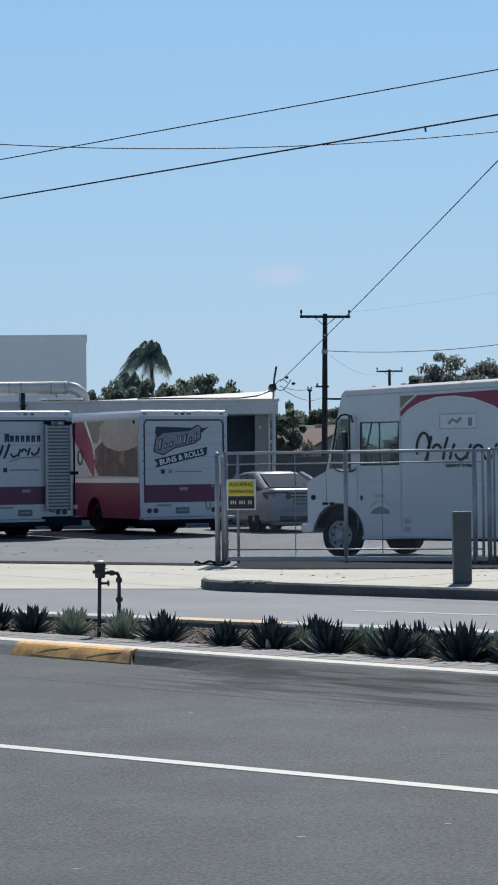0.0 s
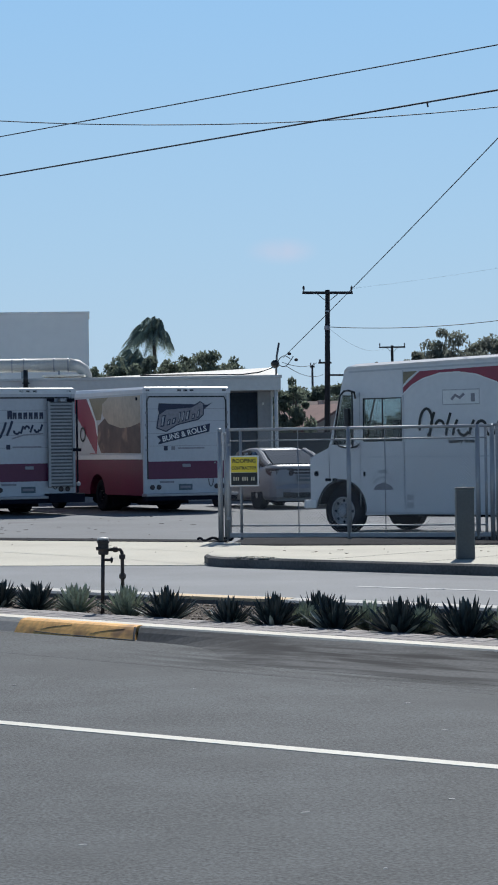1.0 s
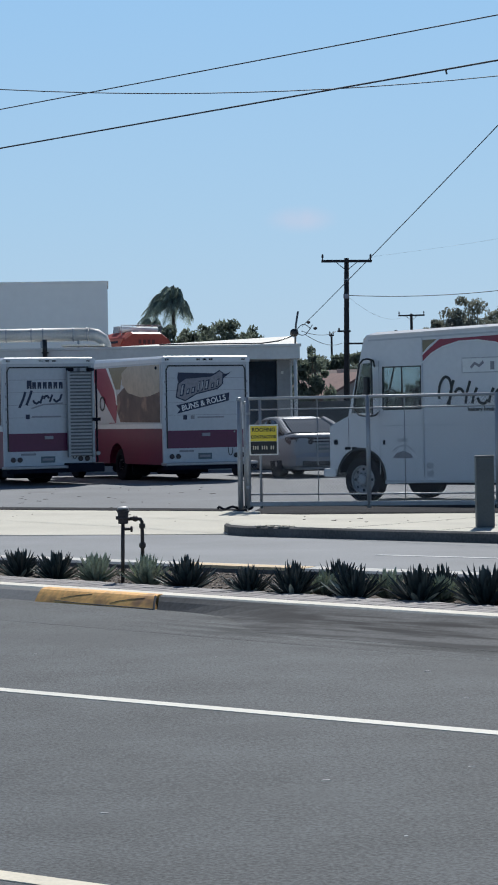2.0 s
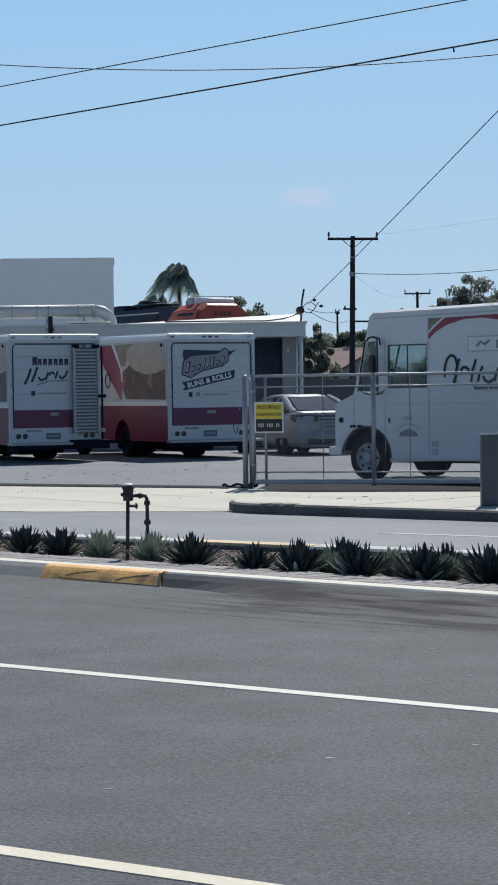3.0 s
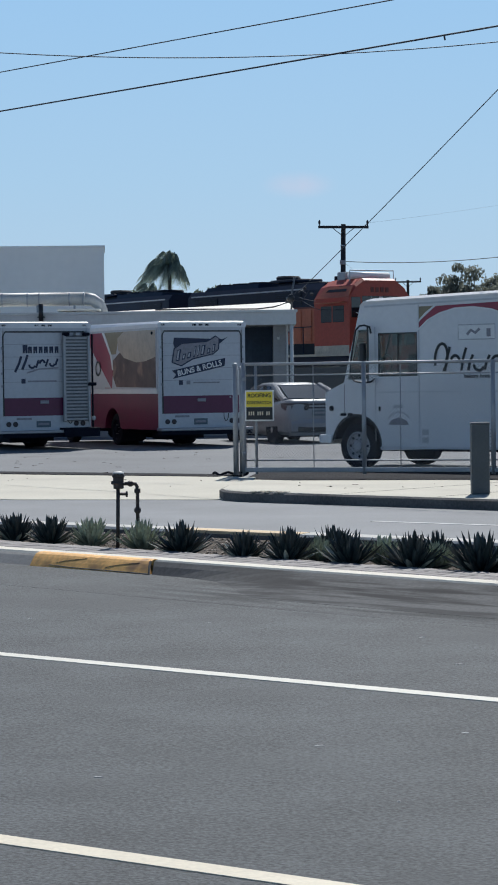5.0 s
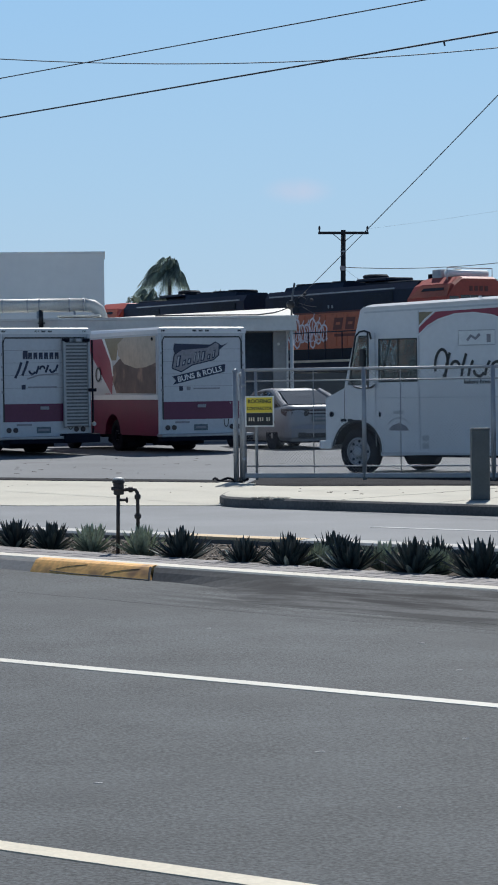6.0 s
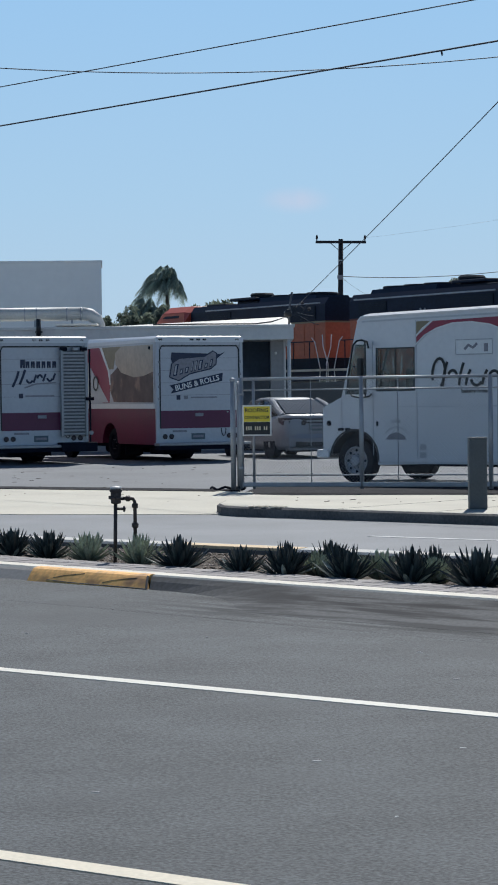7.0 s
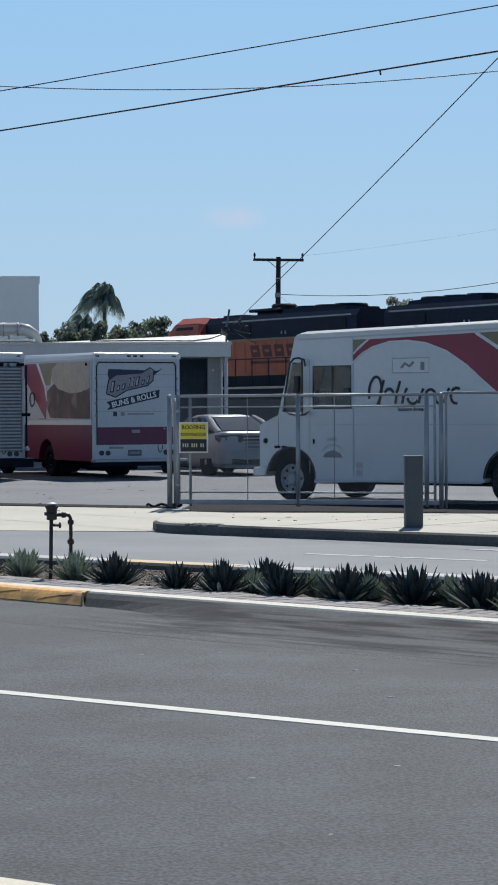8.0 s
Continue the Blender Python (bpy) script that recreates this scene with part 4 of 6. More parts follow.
    part("gold_edge", ribbon([(3.90, 2.88), (4.34, 2.62), (4.78, 2.21), (5.08, 1.76), (5.23, 1.4)], 0.05, pose(0, -0.012, 0)), M_SIGNW, v)
    part("white_edge", ribbon([(4.72, 1.4), (4.50, 1.68), (4.25, 1.92), (4.03, 2.09), (3.71, 2.35), (3.30, 2.60), (2.89, 2.74), (2.52, 2.79), (2.14, 2.78), (1.80, 2.70), (1.56, 2.59), (1.36, 2.43)], 0.025, pose(0, -0.013, 0)), M_SIGNW, v)
    lab = part("white_label", box(2.20, -0.008, 2.24, 2.95, 0.0, 2.49), M_SIGNW, v)
    part("label_rim", ribbon([(2.20, 2.24), (2.20, 2.49), (2.95, 2.49), (2.95, 2.24), (2.20, 2.24)], 0.02, pose(0, -0.012, 0)), M_EMBLEM, lab)
    part("label_mark", ribbon([(2.38, 2.32), (2.46, 2.40), (2.55, 2.35), (2.64, 2.42)], 0.05, pose(0, -0.011, 0)), M_GREYV, lab)
    part("label_mark", box(2.78, -0.011, 2.28, 2.86, -0.008, 2.42), M_GREYV, lab)
    # black script drawn as plain strokes
    mm = pose(0, -0.012, 0)
    oval = lambda cx, cz, rx, rz, a0=0, a1=360: arc(cx, cz, rx, rz, a0, a1, 16, -0.12)
    slant = lambda x, z0, z1: [(x, z0), (x + 0.03, (z0 + z1) / 2), (x + 0.10, z1)]
    strokes = [oval(1.84, 1.93, 0.13, 0.25, -60, 215), slant(1.92, 1.70, 2.12), oval(2.13, 1.86, 0.09, 0.11, 20, 165), slant(2.26, 1.71, 2.10), slant(2.40, 1.71, 1.98), oval(2.62, 1.80, 0.10, 0.09, 180, 350),
               slant(2.74, 1.72, 1.97), oval(2.98, 1.84, 0.10, 0.11, 10, 185), oval(3.17, 1.80, 0.09, 0.09, 175, 350), slant(3.26, 1.71, 1.97), oval(3.50, 1.84, 0.11, 0.13, 60, 290)]
    for st in strokes:
        part("script_stroke", ribbon(st, 0.05, mm), M_BLACK, v, "black brush stroke")
    words("lettering", "bakery bread", 0.105, pose(2.60, -0.010, 1.615), M_BLACK, v, 1.05)
    # wheels
    wheel(v, pose(0.0, 0.02, 0.40), 0.40, 0.24, M_RIM)
    wheel(v, pose(0.0, W - 0.02, 0.40, 0, 0, 180), 0.40, 0.24)
    wheel(v, pose(4.55, 0.02, 0.40), 0.40, 0.5, M_RIM)
    wheel(v, pose(4.55, W - 0.02, 0.40, 0, 0, 180), 0.40, 0.5)
    part("tail_bumper", box(L, 0.05, 0.40, L + 0.18, W - 0.05, 0.52, 0.02), M_UNDER, v)


delivery_van()


def route_truck(m, label, ramp):
    """Origin at the rear left corner; x along the rear face, y forward, z up."""
    t_ = thing("step_truck", m, label, "truck", "bakery trucks in the yard")
    W, L, H = 2.32, 7.6, 3.06
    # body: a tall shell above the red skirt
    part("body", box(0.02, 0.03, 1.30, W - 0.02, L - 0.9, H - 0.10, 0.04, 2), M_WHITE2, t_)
    sk = [(0.0, 0.42), (0.0, 1.30), (L - 0.2, 1.30), (L, 0.9), (L, 0.42)]
    sk = [(0.06, 0.42), (0.06, 1.30), (L - 0.2, 1.30), (L, 0.9), (L, 0.42), (6.9, 0.42)] + circle_pts(6.4, 0.44, 0.48, 0, 180) + [(3.6, 0.42)] + circle_pts(3.05, 0.42, 0.52, 4, 176) + [(2.4, 0.42)]
    part("red_skirt", prism([(a, b) for a, b in sk], Matrix.Translation((0.006, 0, 0)) @ pose(0, 0, 0, 0, 0, 90) @ Matrix.Diagonal((1, -1, 1, 1)), W - 0.012), M_REDBODY, t_, "red painted lower body")
    # added white panel, out of view, to keep red bounce off the sedan
    part("unseen_bounce_panel", box(W - 0.004, 0.1, 0.95, W + 0.004, L - 1.0, 1.40), M_WHITE2, t_)
    part("chassis", box(0.5, 0.3, 0.32, W - 0.5, L - 0.3, 0.5), M_UNDER, t_)
    part("arch_liner", box(0.3, 2.5, 0.4, W - 0.3, 3.6, 0.95), M_UNDER, t_)
    part("rear_axle", tube([(0.5, 3.05, 0.36), (W - 0.5, 3.05, 0.36)], 0.12, 10), M_UNDER, t_)
    part("axle_housing", box(0.95, 2.8, 0.17, 1.4, 3.3, 0.5, 0.08, 2), M_UNDER, t_)
    part("spare_wheel_carrier", box(0.42, 0.5, 0.17, 1.12, 1.5, 0.36, 0.05, 2), M_UNDER, t_)
    part("fuel_tank", box(1.32, 3.9, 0.16, 2.0, 5.2, 0.5, 0.06, 2), M_UNDER, t_)
    part("exhaust_silencer", tube([(0.75, 3.8, 0.26), (0.75, 5.0, 0.26)], 0.11, 10), M_UNDER, t_)
    roof = bmesh.new()
    loft([[(-0.015, y, H - 0.15), (-0.02, y, H - 0.06), (0.05, y, H + dz), (W - 0.05, y, H + dz), (W + 0.02, y, H - 0.06), (W + 0.015, y, H - 0.15)] for y, dz in ((-0.03, -0.02), (0.02, 0.0), (L - 1.2, 0.05), (L - 0.8, -0.02))], roof)
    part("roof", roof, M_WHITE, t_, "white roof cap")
    # side trim and graphics
    part("side_rail", box(-0.02, 0.05, 1.30, 0.0, L - 1.0, 1.42, 0.005), M_WHITE, t_)
    ms = pose(0.0, 0, 0, 0, 0, 90)
    side = lambda poly, off, d=0.006: prism([(a, b) for a, b in poly], Matrix.Translation((-off, 0, 0)) @ ms @ Matrix.Diagonal((1, -1, 1, 1)), d)
    part("white_field", side([(0.1, 1.43), (0.1, 2.88), (6.2, 2.88), (6.2, 1.43)], 0.0, 0.025), M_WHITE2, t_)
    part("printed_filling", side([(0.16, 1.45), (0.16, 2.45), (1.0, 2.52), (2.2, 2.45), (2.95, 2.15), (2.98, 1.75), (2.75, 1.47)], 0.004, 0.008), M_BROWN, t_, "printed food picture on the side")
    part("printed_bun", side([(0.16, 2.2), (0.16, 2.86), (2.2, 2.86), (2.62, 2.7), (2.6, 2.42), (2.2, 2.2), (1.4, 2.08), (0.8, 2.1)], 0.007, 0.008), M_CREAM, t_)
    part("gold_panel", side([(2.1, 2.86), (3.6, 2.86), (3.05, 2.3), (2.75, 2.3), (2.62, 2.6)], 0.005, 0.007), M_GOLD, t_)
    part("red_swoosh", side([(3.05, 1.45), (3.5, 1.44), (5.6, 2.86), (3.62, 2.86), (3.08, 2.3), (2.98, 1.9)], 0.008, 0.008), M_RED, t_)
    part("white_edge", side([(3.52, 2.86), (3.68, 2.86), (3.12, 2.26), (3.0, 1.9), (2.94, 1.9), (3.03, 2.28)], 0.011, 0.008), M_SIGNW, t_)
    part("white_panel", side([(3.1, 1.46), (5.4, 1.46), (5.4, 2.86), (5.0, 2.86)], 0.011, 0.008), M_WHITE2, t_)
    part("script_stroke", ribbon([(a, b) for a, b in arc(3.95, 1.95, 0.16, 0.17, 0, 360, 18)], 0.05, Matrix.Translation((-0.022, 0, 0)) @ ms), M_BLACK, t_, "black script stroke")
    part("side_marker", lathe([(0.04, 0.0), (0.04, 0.03), (0.02, 0.035)], pose(0.0, 0.35, 2.78, 0, 0, 90), 12), M_UNDER, t_)
    # rear frame and door
    part("rear_frame", box(0.0, -0.02, 0.40, 0.09, 0.06, H - 0.12, 0.012), M_WHITE2, t_)
    part("rear_frame", box(W - 0.09, -0.02, 0.40, W, 0.06, H - 0.12, 0.012), M_WHITE2, t_)
    head = part("rear_header", box(0.09, -0.015, 2.83, W - 0.09, 0.06, H - 0.09, 0.01), M_WHITE2, t_)
    for x in (0.12, 0.95, 1.12, 1.29, W - 0.16):
        part("marker_lamp", box(x - 0.055, -0.03, 2.945, x + 0.055, -0.012, 3.0, 0.006), M_UNDER, head)
    door = part("rear_door", box(0.11, 0.0, 1.245, W - 0.11, 0.03, 2.82), M_WHITE2, t_)
    for k in range(4):
        part("door_joint", box(0.12, -0.004, 1.62 + 0.3 * k, W - 0.12, 0.0, 1.628 + 0.3 * k), M_GREYV, door)
    part("door_stripe", box(0.11, -0.006, 0.82, W - 0.11, 0.03, 1.243), M_PURPLE, t_, "maroon band across the rear door")
    part("door_seal", ribbon([(0.105, 0.82), (0.105, 2.72), (0.16, 2.82), (W - 0.16, 2.82), (W - 0.105, 2.72), (W - 0.105, 0.82)], 0.035, pose(0, -0.014, 0), 0.012), M_BLACK, t_, "black rubber door seal")
    part("door_latch", box(1.02, -0.035, 1.10, 1.24, -0.006, 1.18, 0.008), M_GREYV, t_)
    for z in (1.5, 1.8, 2.1, 2.4):
        part("hinge", box(W - 0.10, -0.035, z, W - 0.06, -0.02, z + 0.06), M_GREYV, t_)
        part("hinge", box(0.05, -0.035, z, 0.09, -0.02, z + 0.06), M_GREYV, t_)
    sill = part("rear_sill", box(0.02, -0.01, 0.46, W - 0.02, 0.06, 0.815), M_WHITE2, t_)
    for x in (0.22, 0.39):
        part("tail_lamp", lathe([(0.062, 0.0), (0.062, -0.02), (0.04, -0.03)], pose(x, -0.012, 0.62), 16), M_TAIL, sill)
    for x in (W - 0.39, W - 0.22):
        part("tail_lamp", lathe([(0.062, 0.0), (0.062, -0.02), (0.04, -0.03)], pose(x, -0.012, 0.62), 16), M_TAIL, sill)
    pl = part("number_plate", box(0.92, -0.022, 0.54, 1.28, -0.012, 0.69), M_PLATE, sill)
    part("plate_bar", box(0.96, -0.026, 0.59, 1.24, -0.022, 0.645), M_GREYV, pl)
    part("data_bar", box(0.42, -0.014, 0.72, 0.80, -0.010, 0.77), M_GREYV, sill)
    bmp = part("step_bumper", box(-0.06, -0.32, 0.40, W + 0.06, 0.0, 0.47, 0.012), M_CHROME, t_, "aluminium step bumper")
    part("bumper_face", box(-0.04, -0.30, 0.30, W + 0.04, -0.02, 0.40), M_UNDER, bmp)
    part("hose", ribbon(arc(1.78, 0.78, 0.06, 0.16, 170, 370, 10), 0.02, pose(0, -0.024, 0)), M_BLACK, t_)
    for x, y, w, flip in ((0.10, 3.05, 0.5, 0), (W - 0.10, 3.05, 0.5, 1), (0.10, 6.4, 0.24, 0), (W - 0.10, 6.4, 0.24, 1)):
        wheel(t_, pose(x, y, 0.40, 0, 0, 90 if flip else -90), 0.40, w, M_UNDER)
    mudflap = part("mud_flap", box(0.12, 2.3, 0.15, 0.6, 2.33, 0.55), M_RUBBER, t_)
    part("mud_flap", box(W - 0.6, 2.3, 0.15, W - 0.12, 2.33, 0.55), M_RUBBER, t_)
    if not ramp:
        # pennant badge and ribbon, as plain shapes
        part("badge_pennant", prism([(0.40, 2.52), (0.42, 2.66), (1.72, 2.62), (1.86, 2.68), (1.62, 2.50), (1.5, 2.3), (0.50, 2.16)], pose(0, -0.008, 0), 0.007), M_NAVY, t_)
        part("badge", prism([(x, z + 0.22 * (x - 1.0)) for x, z in ((0.36, 2.20), (0.42, 2.52), (0.62, 2.60), (1.3, 2.50), (1.52, 2.58), (1.62, 2.50), (1.60, 2.24), (1.46, 2.16), (0.9, 2.16), (0.6, 2.06))], pose(0, -0.011, 0), 0.006), M_GREYV, t_, "grey badge shape")
        for cx, h_, w_ in ((0.50, 0.30, 0.10), (0.66, 0.16, 0.08), (0.80, 0.17, 0.09), (0.94, 0.28, 0.05), (1.04, 0.28, 0.05), (1.16, 0.26, 0.10), (1.32, 0.15, 0.08), (1.45, 0.22, 0.07)):
            z0 = 2.19 + 0.22 * (cx - 1.0)
            part("badge_stroke", prism([(cx - w_ / 2, z0), (cx + w_ / 2, z0 + 0.02), (cx + w_ / 2 + 0.18 * h_, z0 + h_), (cx - w_ / 2 + 0.18 * h_, z0 + h_ - 0.02)], pose(0, -0.0165, 0), 0.004), M_NAVY, t_)
            part("badge_glint", prism([(cx - w_ / 4, z0 + 0.04), (cx + w_ / 5, z0 + 0.04), (cx + w_ / 5 + 0.13 * h_, z0 + h_ - 0.03), (cx - w_ / 4 + 0.13 * h_, z0 + h_ - 0.04)], pose(0, -0.0205, 0), 0.003), M_EMBLEM, t_)
        part("badge_rim", ribbon([(x, z + 0.22 * (x - 1.0)) for x, z in ((0.36, 2.20), (0.42, 2.52), (0.62, 2.60), (1.3, 2.50), (1.52, 2.58), (1.62, 2.50), (1.60, 2.24), (1.46, 2.16), (0.9, 2.16), (0.6, 2.06), (0.36, 2.20))], 0.03, pose(0, -0.014, 0)), M_NAVY, t_)
        part("ribbon_banner", prism([(0.38, 1.66), (0.46, 1.76), (0.36, 1.86), (1.78, 2.16), (1.76, 1.96)], pose(0, -0.010, 0), 0.008), M_NAVY, t_)
        words("lettering", "BUNS & ROLLS", 0.185, pose(1.09, -0.013, 1.91) @ pose(0, 0, 0, 0, -12.5, 0), M_SIGNW, t_, 1.0)
        part("small_mark", box(0.54, -0.008, 1.51, 0.64, 0.0, 1.62), M_NAVY, t_)
        part("small_mark", box(0.74, -0.008, 1.52, 0.84, 0.0, 1.61), M_GREYV, t_)
        part("text_bar", box(0.92, -0.008, 1.545, 1.62, 0.0, 1.58), M_GREYV, t_)
        part("door_bolt", lathe([(0.02, 0), (0.02, 0.03)], pose(1.9, -0.02, 1.2), 8), M_CHROME, t_)
    else:
        for k in range(7):
            x0, w_ = 0.60 + 0.135 * k, 0.095 if k else 0.12
            part("badge_stroke", prism([(x0, 2.31), (x0 + w_ * 0.4, 2.31), (x0 + w_ * 0.5, 2.40), (x0 + w_ * 0.6, 2.31), (x0 + w_, 2.31), (x0 + w_, 2.47 if k else 2.51), (x0, 2.47 if k else 2.51)], pose(0, -0.008, 0), 0.006), M_NAVY, t_)
        for st, wd in (([(0.40, 1.86), (0.50, 2.06), (0.56, 2.24)], 0.06), ([(0.58, 1.92), (0.66, 2.10), (0.72, 2.27)], 0.06), (arc(0.83, 2.03, 0.07, 0.07, 170, 350, 10), 0.05), ([(0.93, 1.96), (1.0, 2.15)], 0.05),
                       (arc(1.09, 2.06, 0.06, 0.08, 10, 180, 8), 0.05), ([(1.17, 1.99), (1.24, 2.17)], 0.05), (arc(1.34, 2.07, 0.06, 0.07, 180, 350, 10), 0.05), ([(1.42, 2.02), (1.48, 2.18)], 0.05)):
            part("script_stroke", ribbon(st, wd, pose(0, -0.009, 0)), M_NAVY, t_)
        part("script_underline", ribbon([(0.70, 1.84), (1.0, 1.93), (1.5, 1.96)], 0.035, pose(0, -0.009, 0)), M_GREYV, t_)
        part("small_mark", box(0.56, -0.008, 1.59, 0.66, 0.0, 1.70), M_NAVY, t_)
        part("text_bar", box(0.72, -0.008, 1.625, 1.45, 0.0, 1.66), M_GREYV, t_)
        # folded loading ramp on its carrier
        r = part("loading_ramp", box(1.58, -0.16, 0.66, 1.64, -0.06, 2.74, 0.008), M_CHROME, t_, "folded aluminium loading ramp")
        part("ramp_rail", box(2.20, -0.16, 0.66, 2.26, -0.06, 2.74, 0.008), M_CHROME, r)
        for k in range(25):
            z = 0.70 + k * 0.081
            part("ramp_slat", box(1.64, -0.14, z, 2.20, -0.08, z + 0.045, 0.006), M_CHROME, r)
        part("ramp_backing", box(1.62, -0.10, 0.68, 2.22, -0.06, 2.72), M_STEELW, r)
        for x in (1.66, 1.95, 2.18):
            part("ramp_hook", box(x - 0.07, -0.19, 2.72, x + 0.07, -0.02, 2.80, 0.012), M_CHROME if x == 1.95 else M_UNDER, r)
        part("ramp_carrier", box(1.5, -0.40, 0.30, 2.40, -0.02, 0.52, 0.015), M_UNDER, r)
        part("ramp_post", tube([(2.33, -0.10, 0.5), (2.33, -0.10, 2.76)], 0.025, 8), M_UNDER, r)
        part("ramp_foot", lathe([(0.05, 0), (0.055, 0.06), (0.03, 0.09)], pose(2.34, -0.16, 0.74, 0), 10), M_CHROME, r)
        part("ramp_latch", box(2.20, -0.20, 1.52, 2.40, -0.14, 1.60, 0.01), M_UNDER, r)
    return t_


route_truck(pose(-2.09, 54.7, 0, 0, 0, 25), "white and red step truck with a navy ribbon on its door", False)
route_truck(pose(-5.83, 53.62, 0, 0, 0, 25), "white and red step truck with a folded aluminium loading ramp", True)


def sedan():
    """x across the rear from its left corner, y forward, z up."""
    c = thing("sedan", pose(1.02, 56.3, 0, 0, 0, 21) @ Matrix.Diagonal((1.02, 1.02, 1.02, 1)), "silver four-door sedan parked in the yard", "car")
    W, L = 1.84, 4.85

    def ring(y, zb, zs, hw, n=5):
        """One cross-section of the lower body: flat floor, rounded sides."""
        cx = W / 2
        pts = [(cx - hw + 0.10, zb), (cx - hw + 0.01, zb + 0.12), (cx - hw, zb + 0.30), (cx - hw + 0.015, zs - 0.14), (cx - hw + 0.07, zs - 0.03), (cx - hw + 0.20, zs)]
        pts += [(W - x, z) for x, z in pts[::-1]]
        return [(x, y, z) for x, z in pts]

    secs = [(0.0, 0.40, 0.96, 0.70), (0.05, 0.28, 1.04, 0.80), (0.16, 0.20, 1.09, 0.87), (0.55, 0.22, 1.08, 0.92), (1.2, 0.20, 1.02, 0.92), (2.4, 0.20, 0.98, 0.92), (3.4, 0.20, 0.96, 0.91), (4.2, 0.22, 0.84, 0.89), (4.7, 0.28, 0.70, 0.80), (4.85, 0.40, 0.60, 0.66)]
    body = part("body", loft([ring(*s) for s in secs]), M_SILVER, c, smooth=True)
    gl = lambda y, hw, zb, zt, hwt: [(W / 2 - hw, y, zb), (W / 2 - hwt - 0.02, y, zt - 0.05), (W / 2 - hwt + 0.12, y, zt), (W / 2 + hwt - 0.12, y, zt), (W / 2 + hwt + 0.02, y, zt - 0.05), (W / 2 + hw, y, zb)]
    green = [(0.62, 0.72, 1.05, 1.09, 0.68), (1.10, 0.75, 1.0, 1.30, 0.64), (1.55, 0.77, 0.98, 1.455, 0.60), (2.0, 0.78, 0.96, 1.49, 0.60), (2.7, 0.78, 0.95, 1.46, 0.60), (3.2, 0.77, 0.94, 1.27, 0.62), (3.75, 0.74, 0.92, 0.97, 0.68)]
    part("glasshouse", loft([gl(*g) for g in green]), M_GLASSD, c, "dark tinted windows", True)
    # the sky's reflection is this pane's own diffuse colour
    part("rear_window", loft([[(W / 2 - a, y, z), (W / 2 + a, y, z), (W / 2 + a, y + 0.02, z - 0.03), (W / 2 - a, y + 0.02, z - 0.03)] for a, y, z in ((0.60, 0.64, 1.115), (0.56, 1.08, 1.312), (0.50, 1.50, 1.455))]), M_SKYGLASS, c, "sloping rear window with a sky reflection painted into its colour")
    part("tail_strip", box(0.5, -0.022, 0.86, W - 0.5, 0.02, 0.985, 0.006), M_TAIL, c, "dark lamp strip across the boot")
    part("skirt", box(0.12, 0.2, 0.16, W - 0.12, L - 0.3, 0.30, 0.04), M_UNDER, c)
    part("lower_valance", loft([[(x, y, 0.20), (x, y - 0.02, 0.26), (x, y + 0.06, 0.27), (x, y + 0.06, 0.20)] for x, y in ((0.16, 0.03), (0.5, -0.07), (W - 0.5, -0.07), (W - 0.16, 0.03))]), M_CHROME, c, "pale lower bumper edge")
    rf = lambda y, zt, hwt: [(W / 2 - hwt - 0.025, y, zt - 0.055), (W / 2 - hwt + 0.10, y, zt + 0.012), (W / 2 + hwt - 0.10, y, zt + 0.012), (W / 2 + hwt + 0.025, y, zt - 0.055), (W / 2 + hwt, y, zt - 0.07), (W / 2 - hwt, y, zt - 0.07)]
    part("roof", loft([rf(1.42, 1.425, 0.61), (rf(1.62, 1.468, 0.605)), rf(2.1, 1.495, 0.605), rf(2.6, 1.478, 0.605), rf(2.9, 1.425, 0.605)]), M_SILVER, c, smooth=True)
    for s in (0, 1):
        f = lambda p: (W - p[0], p[1], p[2]) if s else p
        part("rear_pillar", tube([f((0.16, 0.45, 1.05)), f((0.20, 0.85, 1.18)), f((0.25, 1.2, 1.33)), f((0.30, 1.55, 1.43))], 0.075, 8), M_SILVER, c)
        part("centre_pillar", tube([f((0.15, 2.15, 0.98)), f((0.27, 2.1, 1.44))], 0.03, 6), M_BLACK, c)
        part("windscreen_pillar", tube([f((0.17, 3.7, 0.95)), f((0.30, 2.82, 1.43))], 0.035, 6), M_SILVER, c)
        tl = part("tail_lamp", loft([[f((x0, y0, 0.82)), f((x0, y0, 1.0)), f((x0 + 0.02, y0 + 0.06, 1.0)), f((x0 + 0.02, y0 + 0.06, 0.82))] for x0, y0 in ((0.03, 0.42), (0.06, 0.16), (0.16, 0.035), (0.58, -0.012))]), M_TAIL, c, "dark red tail lamp")
        part("lamp_trim", loft([[f((x0, y0, 0.925)), f((x0, y0, 0.94)), f((x0 + 0.02, y0 + 0.05, 0.94)), f((x0 + 0.02, y0 + 0.05, 0.925))] for x0, y0 in ((0.045, 0.17), (0.15, 0.025), (0.58, -0.02))]), M_CHROME, tl)
        part("door_mirror", box(*(sorted([f((-0.16, 0, 0))[0], f((0.02, 0, 0))[0]])[0], 3.05, 0.98, sorted([f((-0.16, 0, 0))[0], f((0.02, 0, 0))[0]])[1], 3.2, 1.12), bevel=0.03), M_SILVER, c)
        for y in (0.98, 3.82):
            wheel(c, pose(0.015 if not s else W - 0.015, y, 0.335, 0, 0, -90 if not s else 90), 0.335, 0.22, M_CHROME)
            part("wheel_well", lathe([(0.39, 0), (0.39, 0.02)], pose(0.005 if not s else W - 0.005, y, 0.36, 0, 0, -90 if not s else 90), 24), M_UNDER, c)
